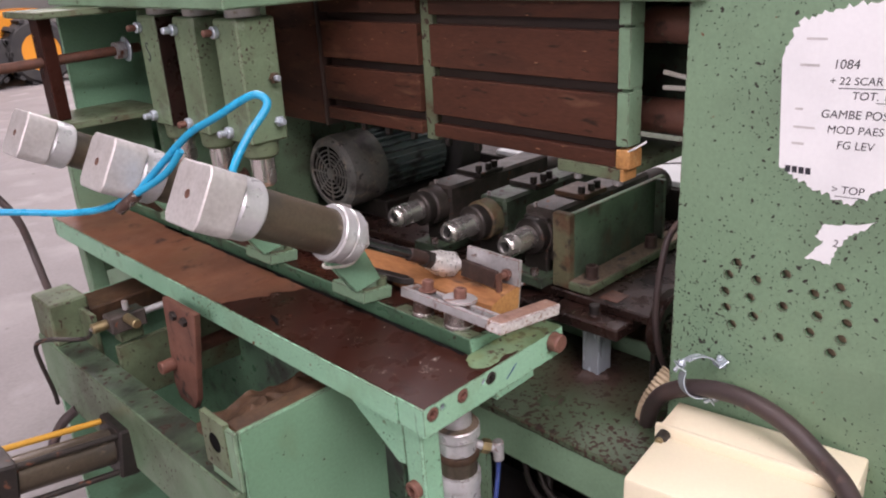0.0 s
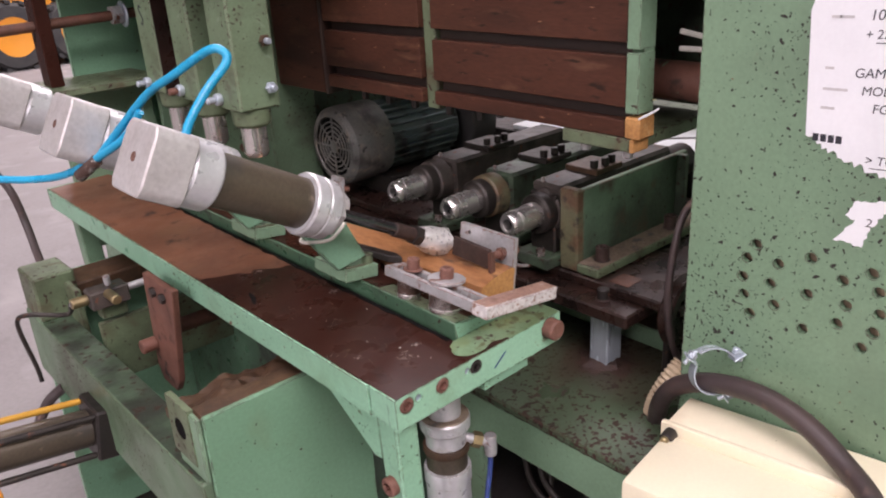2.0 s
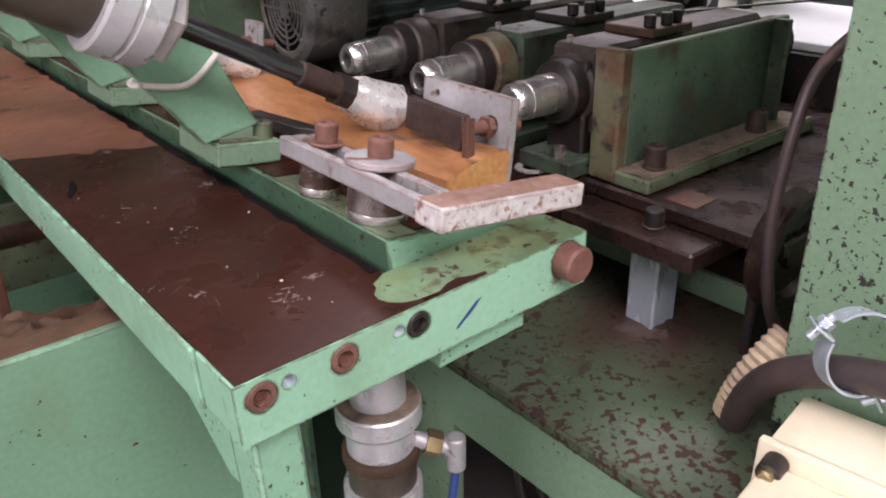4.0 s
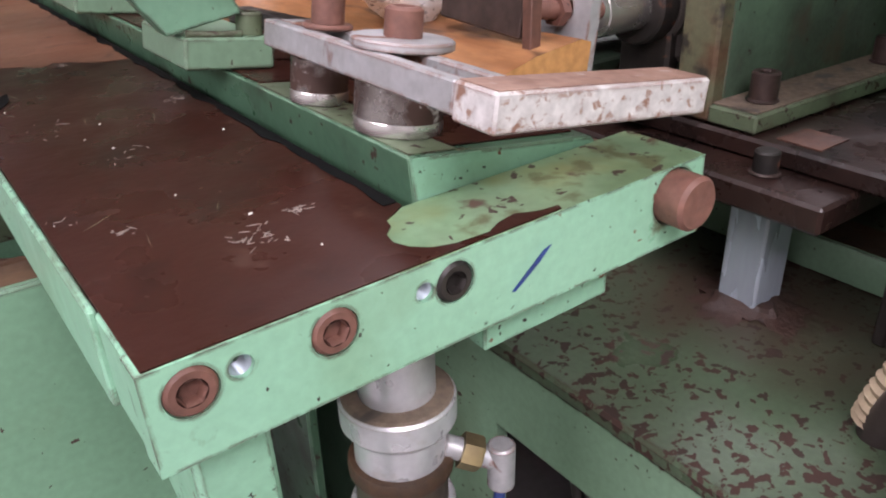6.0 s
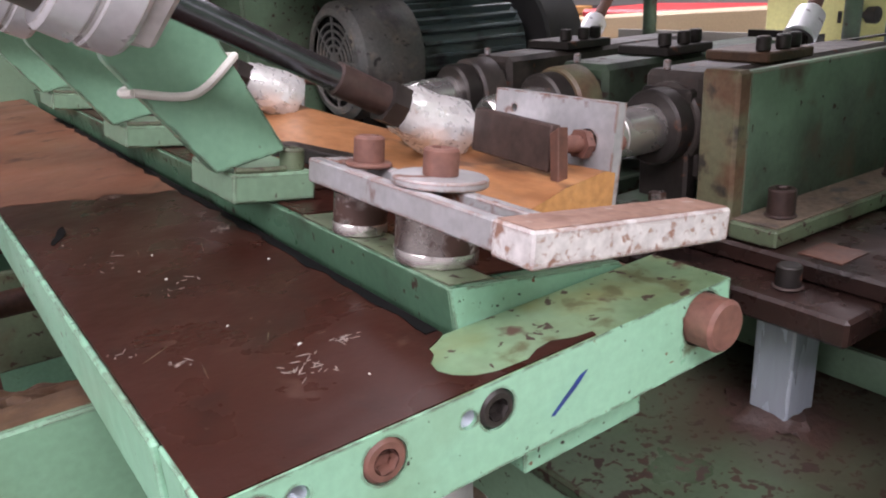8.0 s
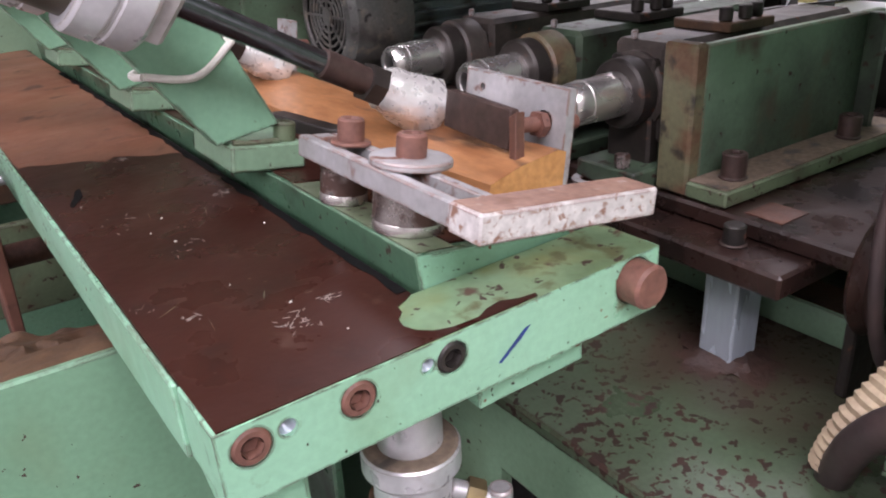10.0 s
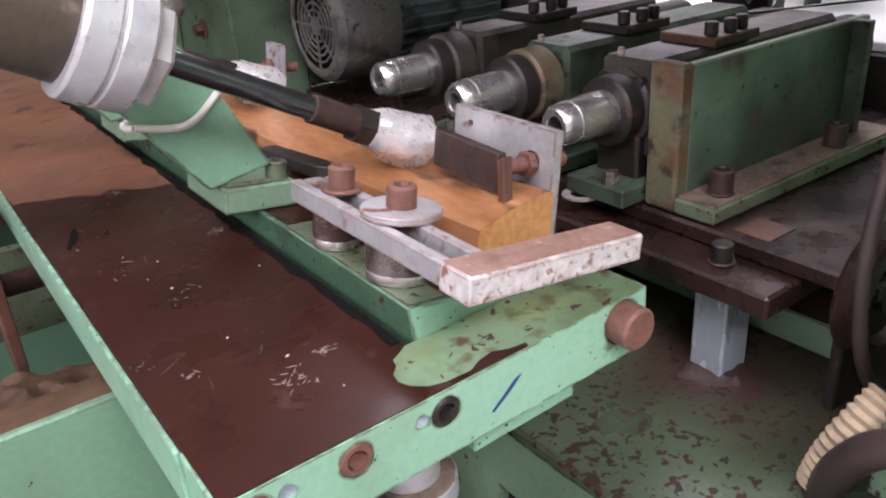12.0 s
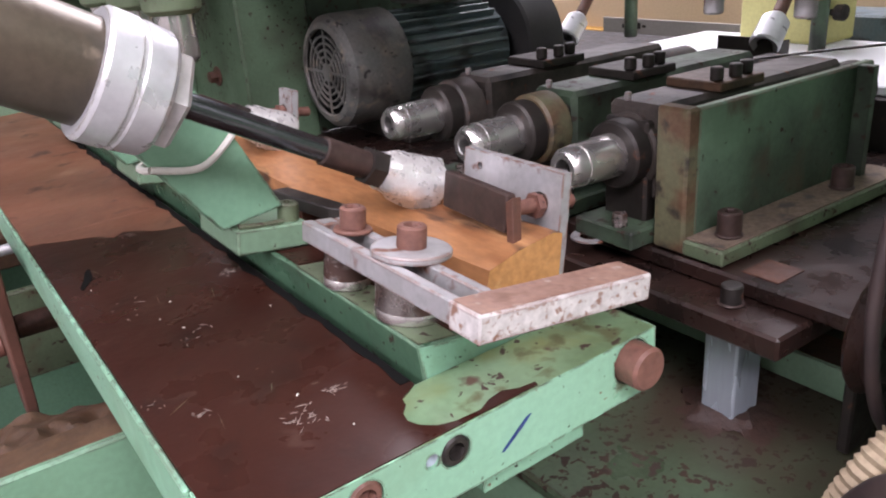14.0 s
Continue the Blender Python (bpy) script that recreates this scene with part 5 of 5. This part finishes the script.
part("pivot_plate", plate_with_holes(B(), [(-0.035, -0.055), (0.035, -0.055), (0.035, 0.035), (-0.035, 0.035)], [(0, -0.008, 0.017)], 0.010, Matrix(((0, 0, -1, 0.588), (-1, 0, 0, 1.210), (0, 1, 0, 0.765), (0, 0, 0, 1)))), "olive", side)
bm = B()
box(bm, (0.583, 1.160, 0.545), (0.640, 1.985, 0.690), 0.003)
part("beam", bm, "columngreen", side, "green beam with a greasy top")
bm = B()
grid = bmesh.ops.create_grid(bm, x_segments=12, y_segments=160, size=0.5, matrix=shift(0.6115, 1.52, 0.6904) @ Matrix.Diagonal((0.054, 0.70, 1, 1)))["verts"]
for v in grid:
    v.co.z += max(0.0, 0.0012 * noise.noise(v.co * 45) + 0.0009 * noise.noise(v.co * 160))
tagged(part("beam_grime", bm, "grimegreen", side, "greasy grime on the beam"), kind="stuff")
# black disc in front of the sheet, painted darkness for the pivot hole
part("hollow", rod(B(), (0.5884, 1.210, 0.757), (0.5899, 1.210, 0.757), 0.0165), "black", side, "black disc for the dark inside the oval hole")
part("wall_stub", box(B(), (0.6405, 1.80, 0.60), (0.652, 1.868, 0.765), 0.002), "olive", side)
part("end_block", box(B(), (0.585, 1.87, 0.6912), (0.665, 1.975, 0.785), 0.004), "olive", side)
part("cross_rail", box(B(), (0.666, 1.875, 0.700), (1.05, 1.97, 0.750), 0.003), "ochre", side)
part("cross_wall", box(B(), (0.646, 1.70, 0.60), (1.05, 1.715, 0.725), 0.002), "olive", side)
part("rear_panel", box(B(), (0.60, 1.985, 0.12), (1.05, 2.0, 0.74), 0.002), "teal", side)
# this dark green stands for the shade inside the stand
part("inner_sheet", box(B(), (0.905, 1.16, 0.12), (0.915, 1.98, 0.78), 0.002), "swivelgreen", side)
part("floor_sheet", box(B(), (0.60, 1.16, 0.0), (1.05, 2.0, 0.118), 0.002), "iron", side)
part("shaft", rod(B(), (0.716, 1.56, 0.735), (0.904, 1.56, 0.735), 0.014), "rust", side)

brace = thing("brace_bar", (0.705, 1.5, 0.63), "red oxide painted flat bar bolted to the table edge", "brace bar")
bx = Matrix(((0, 0, 1, 0.700), (1, 0, 0, 0), (0, 1, 0, 0), (0, 0, 0, 1)))
part("bar", prism(B(), [(1.448, 0.852), (1.572, 0.852), (1.590, 0.66), (1.575, 0.635), (1.520, 0.632), (1.500, 0.66)], 0.012, bx, 0.0015), "redox", brace)
part("pin", rod(B(), (0.672, 1.575, 0.712), (0.6998, 1.575, 0.712), 0.013), "redox", brace)
for y in (1.49, 1.53):
    part("bolt", hexagon(B(), (0.6998, y, 0.828), (0.692, y, 0.828), 0.009), "iron", brace)

fc = thing("feed_cylinder", (0.45, 1.52, 0.55), "oily black tie-rod cylinder fixed to the green beam", "hydraulic cylinder", turn=shift(0.598, 1.6, 0.580) @ Matrix.Rotation(radians(9), 4, "Y") @ shift(-0.545, -1.6, -0.600))
cy, cz = 1.60, 0.600
part("front_flange", box(B(), (0.505, cy - 0.048, cz - 0.048), (0.5445, cy + 0.048, cz + 0.048), 0.004), "iron", fc)
part("barrel", rod(B(), (0.335, cy, cz), (0.505, cy, cz), 0.034), "barrel", fc)
part("rear_flange", box(B(), (0.295, cy - 0.045, cz - 0.045), (0.335, cy + 0.045, cz + 0.045), 0.004), "iron", fc)
for dy, dz in ((1, 1), (1, -1), (-1, 1), (-1, -1)):
    tr_ = part("tie_rod", rod(B(), (0.285, cy + dy * 0.037, cz + dz * 0.037), (0.505, cy + dy * 0.037, cz + dz * 0.037), 0.006, segments=14), "amber" if (dy, dz) == (1, 1) else "iron", fc)
    part("nut", hexagon(B(), (0.285, cy + dy * 0.037, cz + dz * 0.037), (0.2945, cy + dy * 0.037, cz + dz * 0.037), 0.010), "iron", tr_)
part("port_block", box(B(), (0.32, cy - 0.055, cz - 0.085), (0.350, cy - 0.012, cz - 0.0455), 0.003), "orange", fc, "small orange tag block")

valve = thing("flow_valve", (0.66, 1.72, 0.80), "steel flow control valve with hose fittings on the side frame", "valve")
part("body", box(B(), (0.63, 1.66, 0.770), (0.70, 1.70, 0.805), 0.003), "dustiron", valve)
part("fitting", rod(B(), (0.60, 1.68, 0.79), (0.63, 1.68, 0.79), 0.010), "brass", valve)
part("fitting", rod(B(), (0.66, 1.655, 0.80), (0.66, 1.61, 0.80), 0.009), "brass", valve)
part("screw", rod(B(), (0.67, 1.68, 0.8055), (0.67, 1.68, 0.825), 0.006), "steel", valve)
part("rod", rod(B(), (0.70, 1.68, 0.79), (0.84, 1.66, 0.80), 0.007), "steel", valve)
part("bracket", box(B(), (0.652, 1.69, 0.7355), (0.70, 1.72, 0.7695), 0.002), "olive", valve)
for name, pts, r, mat, label in (
        ("grey_hose", [(0.6, 1.68, 0.79), (0.605, 1.75, 0.745), (0.552, 1.8, 0.747), (0.534, 1.82, 0.735), (0.534, 1.82, 0.699), (0.544, 1.82, 0.63), (0.546, 1.82, 0.596)], 0.0045, "iron", "thin dark grey hose bent down beside the frame"),
        ("black_hose", [(0.591, 2.25, 1.016), (0.64, 2.22, 0.928), (0.659, 2.2, 0.878), (0.667, 2.18, 0.802), (0.662, 2.12, 0.733), (0.659, 2.05, 0.699), (0.664, 2.00, 0.692), (0.672, 1.966, 0.706)], 0.009, "rubber", "black hose hanging behind the table end"),
        ("black_hose", [(0.588, 1.85, 0.552), (0.578, 1.86, 0.541), (0.558, 1.87, 0.523), (0.538, 1.88, 0.49), (0.525, 1.88, 0.461)], 0.011, "rubber", "black hose hanging from the green beam"),
        ("blue_hose", [(-0.2, 2.0, 0.3), (0.15, 1.80, 0.20), (0.35, 1.72, 0.08), (0.42, 1.7, 0.008)], 0.004, "bluehose", "thin blue hose on the floor")):
    single(name, tube(B(), pts, r, 10), mat, label, "hose")

# ---- far hall ----
tele = thing("orange_handler", (3.8, 11.8, 0), "orange telescopic handler parked far off in the hall", "vehicle")
part("chassis", box(B(), (2.2, 11.9, 0.55), (4.1, 12.6, 0.95), 0.05), "orange", tele)
part("boom", box(B(), (-1.6, -0.12, -0.14), (1.6, 0.12, 0.14), 0.03, shift(3.0, 12.0, 1.9) @ Matrix.Rotation(radians(28), 4, "Y")), "orange", tele)
part("lower_arm", box(B(), (-1.0, -0.06, -0.06), (1.0, 0.06, 0.06), 0.02, shift(3.2, 11.9, 1.25) @ Matrix.Rotation(radians(4), 4, "Y")), "orange", tele)
part("cab", box(B(), (2.0, 12.1, 0.95), (2.9, 12.9, 2.2), 0.05), "iron", tele)
for x, y in ((3.86, 11.75), (3.05, 11.75), (3.86, 12.75), (3.05, 12.75)):
    wm, _ = along((x, y - 0.16, 0.42), (x, y + 0.16, 0.42))
    w = part("wheel", lathe(B(), [(0.25, 0), (0.38, 0.0), (0.42, 0.05), (0.42, 0.27), (0.38, 0.32), (0.25, 0.32)], wm, 30), "tyre", tele, "black ribbed tyre")
    part("rim", lathe(B(), [(0, 0.04), (0.1, 0.03), (0.25, 0.005), (0.25, 0.31), (0, 0.31)], wm, 24), "orange", w)
    bm = B()
    for k in range(16):
        box(bm, (0.41, -0.035, 0.0), (0.455, 0.035, 0.32), 0.005, wm @ Matrix.Rotation(math.tau * k / 16, 4, "Z"))
    part("tread", bm, "tyre", w)

# ---- far side of the machine ----
rear = thing("rear_bench", (1.95, 1.6, 0.646), "low steel bench with a white top behind the spindles", "bench")
part("top", box(B(), (1.80, 1.08, 0.866), (2.17, 1.72, 0.880), 0.002), "paper", rear, "white bench top")
part("body", box(B(), (1.79, 1.07, 0.646), (2.15, 2.28, 0.8655), 0.003), "iron", rear)
gp = thing("grey_guard", (2.2, 1.85, 0.646), "grey sheet-metal guard with scuffs behind the bench", "guard")
part("sheet", box(B(), (2.20, 1.66, 0.646), (2.206, 2.06, 0.892), 0.001), "greysheet", gp)
for k in range(5):
    part("scuff", box(B(), (2.1985, 1.985 - 0.016 * k, 0.868 + 0.004 * (k % 3)), (2.1998, 1.995 - 0.016 * k, 0.878 + 0.005 * (k % 2)), 0), "iron", gp)
single("cream_beam", prism(B(), [(1.55, 0.74), (2.75, 0.70), (2.75, 0.875), (1.55, 0.935)], 0.25, Matrix(((0, 0, 1, 2.6), (1, 0, 0, 0), (0, 1, 0, 0), (0, 0, 0, 1))), 0.004), "creampaint", "long cream painted beam behind the machine", "beam")
single("orange_guard", box(B(), (2.56, 2.22, 0.646), (2.598, 2.66, 0.800), 0.004), "amber", "amber painted guard plate in front of the beam", "guard")
ybox = thing("switch_box", (2.12, 1.48, 0.88), "pale yellow switch box with a black knob on the bench", "switch box")
part("body", box(B(), (2.08, 1.405, 0.8805), (2.19, 1.58, 1.15), 0.005), "yellow", ybox)
part("knob", lathe(B(), [(0, 0), (0.013, 0), (0.015, 0.003), (0.014, 0.018), (0.006, 0.019), (0.006, 0.028)], along((2.10, 1.377, 0.938), (2.10, 1.405, 0.938))[0], 18), "iron", ybox)
part("toggle", box(B(), (2.0785, 1.43, 0.925), (2.0798, 1.437, 0.945), 0), "iron", ybox)
single("dark_cabinet", box(B(), (2.40, 1.0, 0.646), (2.55, 1.64, 0.895), 0.004), "motorfin", "dark grey cabinet on the machine base", "cabinet")
for y, z in ((1.329, 0.946), (1.758, 0.930)):
    rc = thing("rear_clamp", (1.85, y, z), "clamp cylinder with a taped pad behind the spindles", "pneumatic cylinder", "rear clamps")
    a, b, c, d = Vector((1.775, y - 0.005, z - 0.020)), Vector((1.825, y + 0.006, z + 0.022)), Vector((1.89, y + 0.02, z + 0.085)), Vector((2.02, y + 0.05, z + 0.22))
    part("pad", lathe(B(), [(0.012, 0.004), (0.021, 0.0), (0.0235, 0.004), (0.022, 0.05), (0.014, 0.06), (0, 0.06)], along(a, b)[0], 26), "brush", rc, "hollow metal pad")
    part("rod", rod(B(), b, c, 0.0105), "rust", rc)
    part("barrel", rod(B(), c, d, 0.034), "greysheet", rc)
    part("post", rod(B(), (d.x, d.y, 0.8805), d, 0.014), "grimegreen", rc)
blk = thing("black_bracket", (1.75, 1.36, 0.88), "black sheet bracket standing behind the spindle housings", "bracket")
part("sheet", box(B(), (1.778, 1.315, 0.8805), (1.782, 1.410, 0.938), 0.0008), "iron", blk)
part("flange", box(B(), (1.7825, 1.315, 0.8805), (1.83, 1.319, 0.930), 0.0008), "iron", blk)
single("thin_wire", tube(B(), [(1.70, 1.36, 0.905), (1.70, 1.25, 0.928), (1.70, 1.117, 0.952), (1.70, 0.98, 0.975), (1.71, 0.812, 1.0)], 0.0018, 8), "iron", "thin dark wire strung to the green column", "wire")
single("red_cabinet", box(B(), (5.0, 3.8, 0.0), (5.8, 5.0, 0.75), 0.02), "redpaint", "red steel chest far behind the machine", "chest")
single("dark_crate", box(B(), (4.0, 4.0, 0.0), (4.5, 4.7, 0.72), 0.02), "tyre", "dark crate far behind the machine", "crate")
tu = thing("pallet_stack", (7.0, 8.5, 0.0), "stack of pale wooden boards far off in the hall", "board stack")
for k in range(6):
    part("board", box(B(), (6.0, 8.0, 0.10 * k), (8.2, 9.2, 0.10 * k + 0.085), 0.01), "endgrain", tu)
